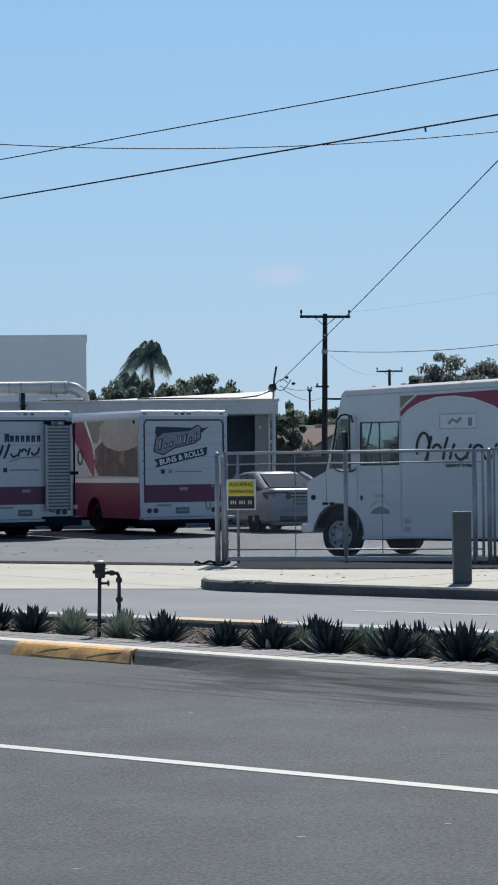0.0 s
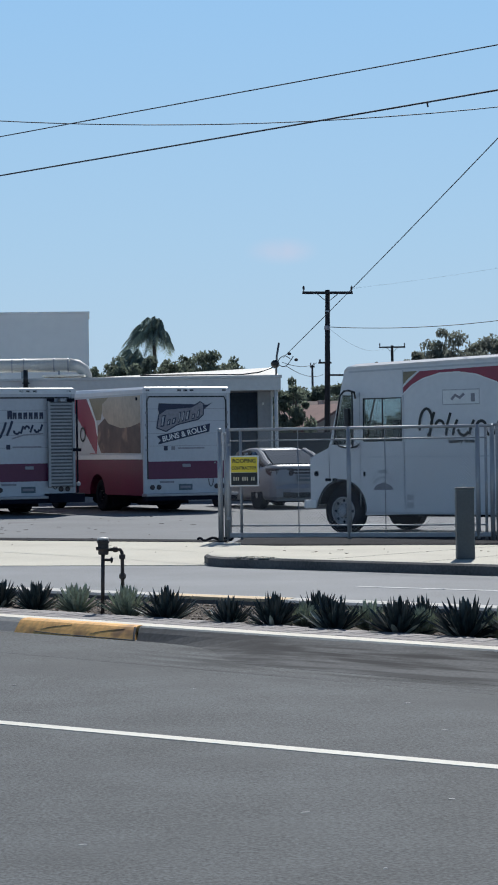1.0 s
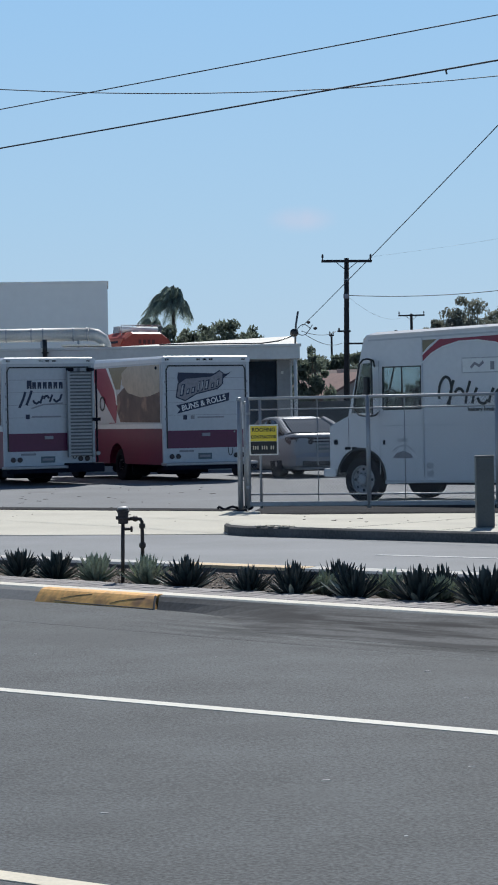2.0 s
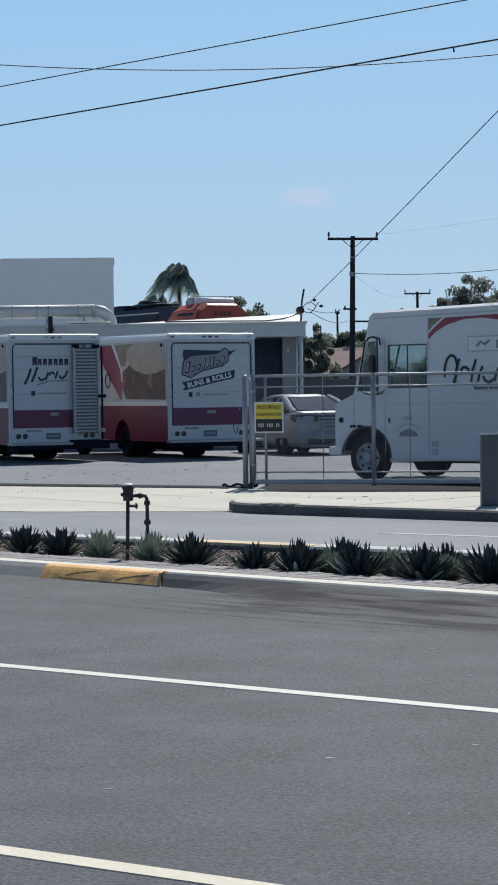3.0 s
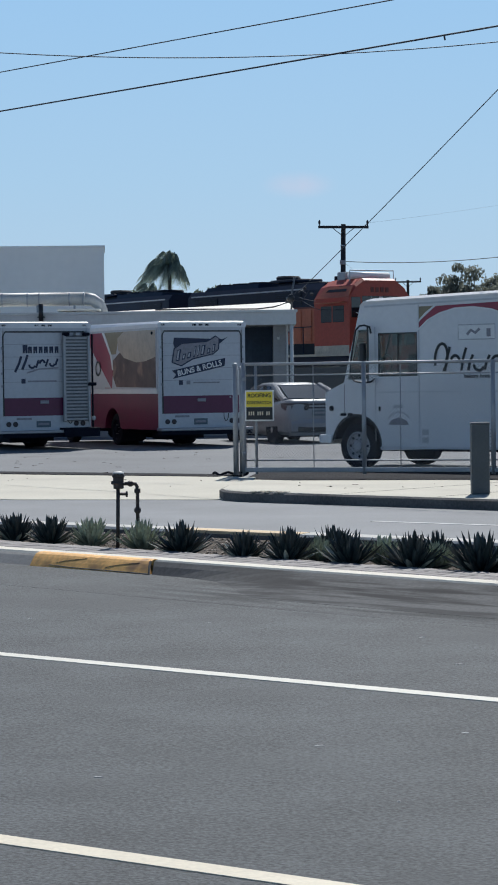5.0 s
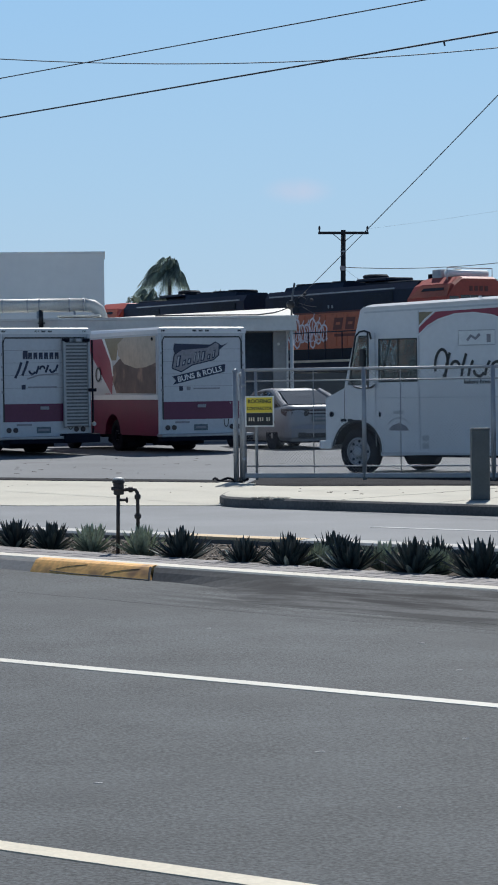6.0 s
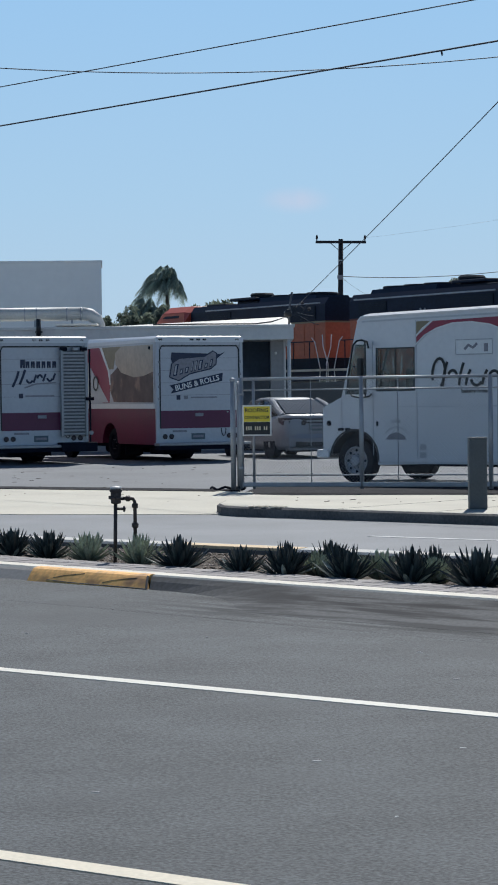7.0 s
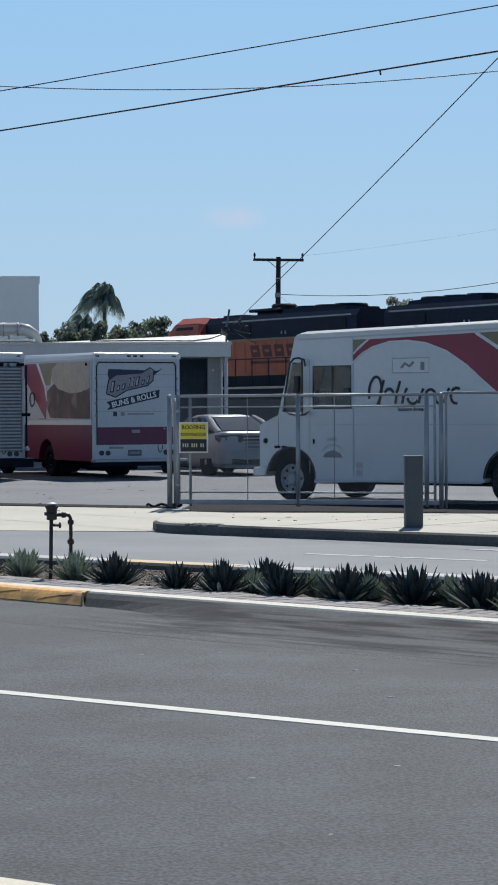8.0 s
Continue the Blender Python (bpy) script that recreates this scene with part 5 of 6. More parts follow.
        for y in (1.65, 2.75):
            part("door_handle", box(*(sorted([f((-0.03, 0, 0))[0], f((0.02, 0, 0))[0]])[0], y, 0.86, sorted([f((-0.03, 0, 0))[0], f((0.02, 0, 0))[0]])[1], y + 0.2, 0.89), bevel=0.006), M_CHROME, c)
    part("rear_bumper", loft([[(x, y, 0.30), (x, y - 0.03, 0.50), (x, y + 0.02, 0.60), (x, y + 0.08, 0.60), (x, y + 0.08, 0.30)] for x, y in ((0.03, 0.25), (0.14, 0.03), (0.5, -0.06), (W - 0.5, -0.06), (W - 0.14, 0.03), (W - 0.03, 0.25))]), M_SILVER, c)
    part("bumper_trim", box(0.3, -0.075, 0.30, W - 0.3, -0.03, 0.42, 0.01), M_BLACK, c)
    pl = part("number_plate", box(0.68, -0.05, 0.68, 1.16, -0.02, 0.82), M_PLATE, c)
    part("plate_bar", box(0.74, -0.054, 0.73, 1.10, -0.05, 0.78), M_GREYV, pl)
    part("boot_trim", box(0.6, -0.03, 0.90, W - 0.6, -0.005, 0.935, 0.006), M_CHROME, c)


sedan()


# ---- buildings behind the yard ----
def low_building():
    b = thing("warehouse", pose(0, 66, 0), "long low pale warehouse with a deep flat fascia and dock recess", "building")
    bm = box(-16, 0.4, 0, -0.35, 9, 3.3)
    part("wall", bm, M_WALL, b)
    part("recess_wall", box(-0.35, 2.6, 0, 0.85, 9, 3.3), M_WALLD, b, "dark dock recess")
    part("end_wall", box(0.85, 0.9, 0, 1.30, 9, 3.3), M_WALL, b)
    for k in range(4):
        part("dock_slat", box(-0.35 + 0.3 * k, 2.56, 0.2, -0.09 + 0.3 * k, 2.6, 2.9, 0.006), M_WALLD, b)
    fa = part("fascia", box(-16, -0.05, 3.22, 1.52, 0.20, 3.60, 0.01), M_FASCIA, b, "pale metal fascia")
    part("fascia_trim", box(-16, -0.09, 3.58, 1.56, 0.24, 3.66, 0.008), M_FASCIA, fa)
    part("fascia_end", box(1.30, 0.20, 3.22, 1.52, 9, 3.60, 0.01), M_FASCIA, fa)
    part("soffit", box(-16, 0.20, 3.22, 1.30, 2.6, 3.30), M_FASCIA, b)
    bm = bmesh.new()
    loft([[(x, 0.2, 3.56), (x, 0.2, 3.62), (x, 8.0, zr), (x, 9.0, zr - 0.05), (x, 9.0, 3.3)] for x, zr in ((-16, 3.70), (-4.2, 3.92), (1.34, 4.16), (1.50, 4.12))], bm)
    part("roof", bm, M_ROOFW, b, "white coated low roof")
    part("downpipe", tube([(1.38, 0.05, 0), (1.38, 0.05, 3.24)], 0.055, 10), M_FASCIA, b, "white downpipe", True)
    part("downpipe", tube([(1.26, 0.7, 0), (1.26, 0.7, 3.24)], 0.03, 8), M_FASCIA, b, smooth=True)
    part("wall_lamp", box(0.97, 0.84, 2.80, 1.04, 0.9, 2.88, 0.01), M_FASCIA, b)
    part("roof_panel", box(-5.5, 0.6, 3.72, -4.25, 1.6, 3.78, 0.01), M_ROOFW, b)


low_building()


def roof_duct():
    d = thing("roof_duct", pose(0, 67.5, 3.62), "large round metal duct lying on the warehouse roof", "duct")
    part("pipe", tube([(-9.5, 0, 0.48), (-4.75, 0, 0.48)], 0.20, 18), M_DUCT, d, smooth=True)
    part("elbow", tube([(-4.75, 0, 0.48), (-4.5, 0, 0.44), (-4.32, 0.02, 0.32), (-4.24, 0.03, 0.14), (-4.22, 0.03, 0.0)], 0.20, 18, r_end=0.16), M_DUCT, d, smooth=True)
    for x in (-8.0, -7.2, -6.45, -6.1, -5.2, -4.78):
        part("band", tube([(x - 0.02, 0, 0.48), (x + 0.02, 0, 0.48)], 0.212, 18), M_GALV, d)
    for x in (-7.6, -6.15, -5.05):
        part("support", box(x - 0.03, -0.1, 0.0, x + 0.03, 0.1, 0.30), M_GALV, d)


roof_duct()
v = thing("vent_pipe", pose(-5.9, 65.72, 3.40), "dark vent pipe standing at the warehouse eaves", "pipe")
part("flue", tube([(0, 0, 0), (0, 0, 0.50)], 0.07, 12), M_BLACK, v, smooth=True)
part("bracket", box(-0.1, 0, 0.1, 0.1, 0.24, 0.14), M_BLACK, v)


def service_mast():
    s = thing("service_mast", pose(1.40, 66.6, 3.68), "dark service mast with drooping cables on the roof corner", "mast")
    part("pipe", tube([(0, 0, 0), (0.03, 0, 0.55), (0.10, 0, 0.95)], 0.03, 8), M_STEELW, s, smooth=True)
    part("weatherhead", lathe([(0.08, -0.07), (0.13, 0.0), (0.12, 0.08), (0.05, 0.14)], pose(-0.02, 0, 0.30, 60, 20, 30), 12), M_BLACK, s)
    for k, (a, b, c_) in enumerate(((0.42, 0.10, -0.16), (0.5, 0.2, 0.2))):
        part("cable_loop", tube([(0.02 + a * i / 10, -0.05 * k, 0.35 + b * i / 10 - c_ * math.sin(i / 10 * math.pi)) for i in range(11)], 0.012, 6), M_WIRE, s)
    part("insulator", lathe([(0.03, -0.05), (0.05, 0), (0.03, 0.05)], pose(0.40, 0, 0.62, 0, 0, 60), 8), M_CERAM, s)
    part("insulator", lathe([(0.03, -0.05), (0.05, 0), (0.03, 0.05)], pose(0.60, 0, 0.44, 0, 0, 60), 8), M_CERAM, s)
    part("roof_cable", tube([(-0.1, -0.1, 0.22), (-0.5, -0.2, 0.08), (-1.0, -0.3, 0.02), (-2.4, -0.3, 0.03), (-4.0, -0.2, 0.03)], 0.022, 6), M_BLACK, s, smooth=True)


service_mast()


def tall_building():
    b = thing("grey_building", pose(-5.42, 88, 0, 0, 0, 3.6), "plain grey stucco building block behind the warehouse", "building")
    part("wall", box(-16, 0, 0, 0, 4, 6.86), M_STUCCO, b)
    part("parapet", box(-16.03, -0.04, 6.86, 0.04, 4.04, 6.94, 0.01), M_STUCCO, b)


tall_building()
setting("yard_wall", box(-3.0, 72.5, 0, 16.0, 72.75, 2.0, 0.01), M_BLOCK, "dark concrete block wall at the back of the yard")


# ---- railway ----
TRACK = pose(2.68, 83.3, 0, 0, 0, -58) @ pose(0, 1.5, 0)   # x along the way of travel, y away from the camera
RAIL_Z = 0.85
bm = bmesh.new()
loft([[tuple(TRACK @ Vector((x, y, z))) for y, z in ((-2.6, -0.05), (-1.6, 0.66), (1.6, 0.66), (2.6, -0.05))] for x in (-160, -60, -30, 0, 30, 60)], bm)
setting("ballast_bed", bm, M_BALLAST, "grey crushed stone ballast under the railway track")
for y in (-0.75, 0.75):
    bm = bmesh.new()
    loft([[tuple(TRACK @ Vector((x, y + a, z))) for a, z in ((-0.07, 0.66), (-0.012, 0.70), (-0.036, 0.80), (-0.036, 0.85), (0.036, 0.85), (0.036, 0.80), (0.012, 0.70), (0.07, 0.66))] for x in (-160, 60)], bm)
    setting("rail", bm, M_RAIL, "worn steel rail")
bm = bmesh.new()
for k in range(140):
    x = -60 + k * 0.6
    for_m = TRACK @ pose(x, 0, 0.64)
    r = bmesh.ops.create_cube(bm, size=1, matrix=for_m @ Matrix.Diagonal((0.22, 2.5, 0.08, 1)))
setting("sleepers", bm, M_WOODP, "dark timber sleepers")


def locomotive(label, marks, mark_x):
    """x forward, y left, z up from the rail; the hood's rear end is x = 0."""
    k = thing("locomotive", pose(0, 0, 0), label, "locomotive", "coupled locomotives")
    HL, DK = 9.70, 1.70
    CF, NF = HL + 2.30, HL + 3.30      # cab front, nose front
    FE = NF + 1.05
    part("underframe", box(-0.9, -1.45, 1.28, FE, 1.45, 1.62, 0.02), M_LBLACK, k)
    part("deck", box(-0.95, -1.55, 1.62, FE + 0.05, 1.55, 1.70, 0.01), M_LBLACK, k)
    for s in (-1, 1):
        part("sill_stripe", box(-0.9, s * 1.56 - 0.006, 1.615, FE, s * 1.56 + 0.006, 1.70), M_LSTRIPE, k, "pale worn sill stripe")
    # long hood in its colour bands
    part("hood_base", box(0.05, -1.0, DK, HL, 1.0, 2.12), M_LDARK, k)
    part("hood_middle", box(0.0, -1.02, 2.12, HL, 1.02, 3.44), M_ORANGE, k, "orange hood side")
    top = bmesh.new()
    loft([[(x, -1.03, 3.44), (x, -1.03, 4.12), (x, -0.85, 4.36), (x, 0.85, 4.36), (x, 1.03, 4.12), (x, 1.03, 3.44)] for x in (-0.01, HL)], top)
    part("hood_top", top, M_LBLACK, k, "black upper hood")
    part("hood_stripe", box(-0.016, -1.036, 3.43, HL, 1.036, 3.49), M_LMARK if marks else M_GOLD, k, "dull stripe under the black hood")
    part("hood_rail", box(0.3, -1.06, 4.14, HL - 1.2, -1.03, 4.19), M_GALV, k)
    part("hood_rail", box(0.3, 1.03, 4.14, HL - 1.2, 1.06, 4.19), M_GALV, k)
    # door seams, louvres
    for s in (-1, 1):
        for i in range(12):
            x = 0.7 + i * 0.7
            part("hood_door", box(x, s * 1.035 - 0.012, 2.2, x + 0.62, s * 1.035 + 0.012, 3.38, 0.008), M_ORANGE, k)
        for x0, x1 in ((0.6, 2.3), (6.6, 8.4)):
            g = part("air_grille", box(x0, s * 1.045 - 0.012, 3.55, x1, s * 1.045 + 0.012, 4.05), M_LDARK, k)
            for j in range(6):
                part("louvre", box(x0 + 0.04, s * 1.055 - 0.012, 3.58 + j * 0.08, x1 - 0.04, s * 1.055 + 0.012, 3.61 + j * 0.08), M_LBLACK, g)
        part("hood_handle", box(4.3, s * 1.04 - 0.02, 3.6, 4.36, s * 1.04 + 0.02, 3.72), M_GALV, k)
        part("hood_handle", box(4.55, s * 1.04 - 0.02, 3.6, 4.61, s * 1.04 + 0.02, 3.72), M_GALV, k)
    # roof fittings: radiator hatch hump, fans, exhaust
    hump = bmesh.new()
    loft([[(x, -0.8, 4.34), (x, -0.72, z), (x, 0.72, z), (x, 0.8, 4.34)] for x, z in ((0.98, 4.35), (1.0, 4.50), (2.3, 4.54), (4.9, 4.54), (4.92, 4.35))], hump)
    part("radiator_hatch", hump, M_LBLACK, k)
    for x in (1.7, 2.9, 4.1):
        part("radiator_fan", lathe([(0.6, 0), (0.62, 0.05), (0.58, 0.10), (0.2, 0.12)], pose(x, 0, 4.52, 90), 24), M_LDARK, k)
    st = part("exhaust_stack", box(5.7, -0.35, 4.34, 7.2, 0.35, 4.50, 0.02), M_LBLACK, k)
    part("blower_cap", box(5.5, -0.6, 4.50, 7.4, 0.6, 4.62, 0.03), M_LBLACK, st)
    part("dynamic_fan", lathe([(0.45, 0), (0.48, 0.10), (0.42, 0.16)], pose(5.9, 0.0, 4.62, 90), 18), M_LDARK, st)
    part("roof_hatch", box(7.6, -0.7, 4.34, 9.0, 0.7, 4.44, 0.03), M_LDARK, k)
    # cab with chamfered roof
    HW = 1.36
    def cs(x, t_):
        return [(x, -HW, DK), (x, -HW, 3.72), (x, -1.06, 4.16 + t_), (x, -0.70, 4.40 + t_), (x, 0.70, 4.40 + t_), (x, 1.06, 4.16 + t_), (x, HW, 3.72), (x, HW, DK)]
    part("cab", loft([cs(HL, -0.02), cs(HL + 0.5, 0.03), cs(CF - 0.15, 0.03), cs(CF, -0.05)]), M_ORANGE_D, k, "orange cab with a chamfered roof")
    for s in (-1, 1):
        slope = Matrix.Translation((0, s * (HW + 0.006), 3.73)) @ pose(0, 0, 0, s * 34.3)
        # lighter orange sheet paints the light falling on the roof slope
        part("lit_roof_panel", prism([(HL + 0.04, 0.0), (CF - 0.05, 0.0), (CF - 0.15, 0.50), (HL + 0.45, 0.50)], slope, s * 0.012), M_ORANGE, k)
        part("roof_vent", prism([(HL + 0.62, 0.26), (CF - 0.40, 0.26), (CF - 0.45, 0.38), (HL + 0.70, 0.38)], Matrix.Translation((0, s * 0.012, 0.008)) @ slope, s * 0.012), M_LDARK, k, "dark slot in the cab roof slope")
        part("cab_window", box(HL + 0.45, s * (HW + 0.005) - 0.01, 2.85, HL + 1.15, s * (HW + 0.005) + 0.01, 3.45, 0.01), M_GLASSD, k)
        part("cab_window", box(HL + 1.22, s * (HW + 0.005) - 0.01, 2.85, HL + 1.95, s * (HW + 0.005) + 0.01, 3.45, 0.01), M_GLASSD, k)
        part("sunshade", box(HL + 0.3, s * (HW + 0.1) - 0.12, 3.55, CF - 0.2, s * (HW + 0.1) + 0.10, 3.58), M_ORANGE, k)
        part("front_window", box(CF - 0.02, s * 1.08 - 0.20, 3.0, CF + 0.02, s * 1.08 + 0.20, 3.74, 0.01), M_GLASSD, k)
        part("windscreen", box(CF - 0.02, s * 0.42 - 0.38, 3.42, CF + 0.02, s * 0.42 + 0.38, 3.78, 0.01), M_GLASSD, k)
        part("windscreen_wiper", tube([(CF + 0.025, s * 0.42, 3.78), (CF + 0.03, s * 0.42 + 0.1, 3.48)], 0.010, 5), M_GALV, k)
        part("cab_front_door", box(CF - 0.02, s * 1.10 - 0.18, 1.75, CF + 0.01, s * 1.10 + 0.18, 2.9, 0.008), M_ORANGE_D, k)
    # a bright glint on the glass, made as a small white block
    part("windscreen_glint", box(CF - 0.015, -0.06, 3.70, CF + 0.024, 0.10, 3.76, 0.006), M_SIGNW, k, "small pale patch painted as a glint in the windscreen")
    part("cab_base_band", box(HL + 0.02, -HW - 0.012, DK, CF - 0.05, HW + 0.012, 2.0), M_LSTRIPE, k)
    for i in range(4):
        part("number_bar", box(CF - 0.02, -0.42 + i * 0.22, 3.92, CF + 0.015, -0.29 + i * 0.22, 4.10), M_LMARK, k)
    if marks:
        part("air_conditioner", box(HL + 0.55, -0.70, 4.40, HL + 1.05, -0.10, 4.72, 0.03), M_GALV, k)
        part("horn", box(HL - 0.3, -0.25, 4.36, HL - 0.1, 0.1, 4.62, 0.02), M_UNDER, k)
        part("roof_tank", tube([(HL + 1.5, -0.8, 4.56), (HL + 1.5, 0.95, 4.56)], 0.13, 12), M_SIGNW, k, smooth=True)
        part("roof_rail", tube([(HL + 1.75, -0.95, 4.32), (HL + 1.75, -0.95, 4.74), (HL + 1.75, 1.0, 4.74), (HL + 1.75, 1.0, 4.32)], 0.02, 6), M_GALV, k)
    # low nose
    ns = lambda x, h: [(x, -0.92, DK), (x, -0.92, h - 0.12), (x, -0.75, h), (x, 0.75, h), (x, 0.92, h - 0.12), (x, 0.92, DK)]
    part("nose", loft([ns(CF - 0.02, 3.36), ns(NF - 0.15, 3.36), ns(NF, 3.22)]), M_ORANGE_D, k, "orange low nose")
    part("nose_top_edge", box(CF, -0.76, 3.36, NF - 0.12, 0.76, 3.385, 0.006), M_LSTRIPE, k)
    part("nose_band", box(CF, -0.935, DK, NF + 0.015, 0.935, 2.16), M_LDARK, k)
    for s in (-1, 1):
        part("nose_wing", prism([(s * 0.93, 2.16), (s * 0.60, 2.16), (s * 0.76, 2.24), (s * 0.86, 2.36), (s * 0.93, 2.52)], pose(NF + 0.004, 0, 0, 0, 0, 90), -0.010), M_LDARK, k, "dark swept corner of the nose")
    part("lamp_bracket", box(NF - 0.1, -0.13, 2.92, NF + 0.03, 0.13, 3.40, 0.02), M_ORANGE_D, k)
    for z in (3.24, 3.05):
        part("headlight", lathe([(0.075, 0), (0.075, -0.03), (0.04, -0.04)], pose(NF + 0.03, 0, z, 0, 0, 90), 14), M_LAMP, k, "lit headlight")
    for s in (-1, 1):
        part("ditch_light", lathe([(0.075, 0), (0.075, -0.03), (0.04, -0.04)], pose(NF + 0.6, s * 0.75, 1.94, 0, 0, 90), 14), M_LAMP, k, "lit ditch light")
        part("ditch_light_stand", box(NF + 0.5, s * 0.75 - 0.09, 1.68, NF + 0.58, s * 0.75 + 0.09, 2.0), M_LBLACK, k)
        part("corner_handrail", tube([(NF + 1.0, s * 1.45, 0.5), (NF + 0.85, s * 1.5, 1.7), (NF + 0.55, s * 1.5, 2.25), (NF + 0.30, s * 1.5, 2.70)], 0.017, 6), M_SIGNW, k, "white grab rail", True)
        part("corner_handrail", tube([(NF + 0.15, s * 1.5, 0.9), (NF + 0.1, s * 1.5, 1.9), (NF - 0.1, s * 1.5, 2.4), (NF - 0.12, s * 1.5, 3.1), (NF - 0.45, s * 1.45, 3.16)], 0.017, 6), M_SIGNW, k, "white grab rail", True)
        part("corner_handrail", tube([(-0.85, s * 1.5, 0.6), (-0.85, s * 1.5, 1.9), (-0.55, s * 1.5, 2.5), (-0.5, s * 1.5, 2.95)], 0.017, 6), M_SIGNW, k, "white grab rail", True)
        part("corner_handrail", tube([(-0.2, s * 1.5, 0.6), (-0.35, s * 1.5, 1.7), (0.0, s * 1.5, 2.7), (0.2, s * 1.5, 2.85)], 0.017, 6), M_SIGNW, k, "white grab rail", True)
        part("handrail", tube([(0.1, s * 1.5, 2.72), (HL, s * 1.5, 2.72)], 0.02, 6), M_LBLACK, k)
        for i in range(9):
            part("stanchion", tube([(0.35 + i * 1.1, s * 1.5, 1.68), (0.35 + i * 1.1, s * 1.5, 2.74)], 0.022, 6), M_LBLACK, k)
        for x0 in (-0.9, FE - 0.5):
            for j in range(3):
                part("step", box(x0, s * 1.35 - 0.2, 0.45 + j * 0.4, x0 + 0.5, s * 1.35 + 0.2, 0.49 + j * 0.4), M_LSTRIPE, k)
        part("fuel_tank", box(4.4, s * 0.7 - 0.6, 0.35, 8.4, s * 0.7 + 0.6, 1.25, 0.12, 2), M_LBLACK, k)
    # bogies
    for xb in (2.2, 11.2):
        bg = part("bogie_frame", box(xb - 1.9, -1.2, 0.55, xb + 1.9, 1.2, 1.0, 0.06), M_UNDER, k)
        for dx in (-1.35, 1.35):
            for s in (-1, 1):
                part("wheel", lathe([(0.46, 0.0), (0.5, 0.0), (0.5, 0.13), (0.2, 0.16)], pose(xb + dx, -0.70 if s < 0 else 0.70, 0.5, 0, 0, 180 if s < 0 else 0), 24), M_RAIL, bg)
                part("axle_box", box(xb + dx - 0.2, s * 1.25 - 0.1, 0.35, xb + dx + 0.2, s * 1.25 + 0.1, 0.75, 0.03), M_UNDER, bg)
    part("pilot", box(FE, -1.4, 0.15, FE + 0.15, 1.4, 1.3, 0.03), M_LBLACK, k)
    part("coupler", box(FE + 0.1, -0.12, 0.85, FE + 0.6, 0.12, 1.1, 0.03), M_UNDER, k)
    part("coupler", box(-1.4, -0.12, 0.85, -0.9, 0.12, 1.1, 0.03), M_UNDER, k)
    # side marks as plain shapes
    for s in (-1, 1):
        mm = Matrix.Translation((0, s * 1.052, 0)) @ (Matrix() if s < 0 else Matrix.Diagonal((1, -1, 1, 1)))
        for i in range(4):
            x = mark_x + i * 0.78
            part("side_mark", prism([(x, 2.80), (x + 0.58, 2.80), (x + 0.70, 3.24), (x + 0.12, 3.24)], mm, 0.004), M_LMARK, k, "brown slanted mark")
            part("side_mark", prism([(x + 0.2, 2.98), (x + 0.48, 2.98), (x + 0.51, 3.08), (x + 0.23, 3.08)], Matrix.Translation((0, s * 0.005, 0)) @ mm, 0.003), M_ORANGE, k)
        part("side_mark", ribbon([(mark_x + 0.1, 2.60), (mark_x + 3.0, 2.60)], 0.10, mm), M_LMARK, k)
    if marks:
        rng = random.Random(3)
        mm = Matrix.Translation((0, -1.062, 0))
        for i in range(7):
            cx = 1.85 + i * 0.36
            top_ = 3.14 + 0.14 * math.sin(i * 1.9)
            loop = [(cx + 0.24 * math.sin(a_) * (1 + 0.25 * math.sin(3 * a_ + i)), 2.72 + (top_ - 2.72) * math.cos(a_)) for a_ in [radians(30 * q) for q in range(13)]]
            part("paint_scrawl", ribbon(loop, 0.075, mm), M_GRAF, k, "white spray-paint scrawl")
            part("paint_scrawl", ribbon([(cx - 0.08, 2.42 + rng.random() * 0.1), (cx + 0.03, 2.75), (cx - 0.04, 2.95), (cx + 0.12, top_ + 0.16)], 0.05, mm), M_GRAF, k, "white spray-paint scrawl")
        part("paint_scrawl", ribbon([(1.7 + 0.095 * e, 2.40 + 0.09 * (e % 2) + 0.03 * math.sin(e)) for e in range(28)], 0.05, mm), M_GRAF, k, "white spray-paint scrawl")
    return k


LOCO_A = locomotive("orange and black locomotive with lit headlights rolling along the track", True, 4.6)
LOCO_B = locomotive("orange and black locomotive coupled behind, cab trailing", False, 3.6)


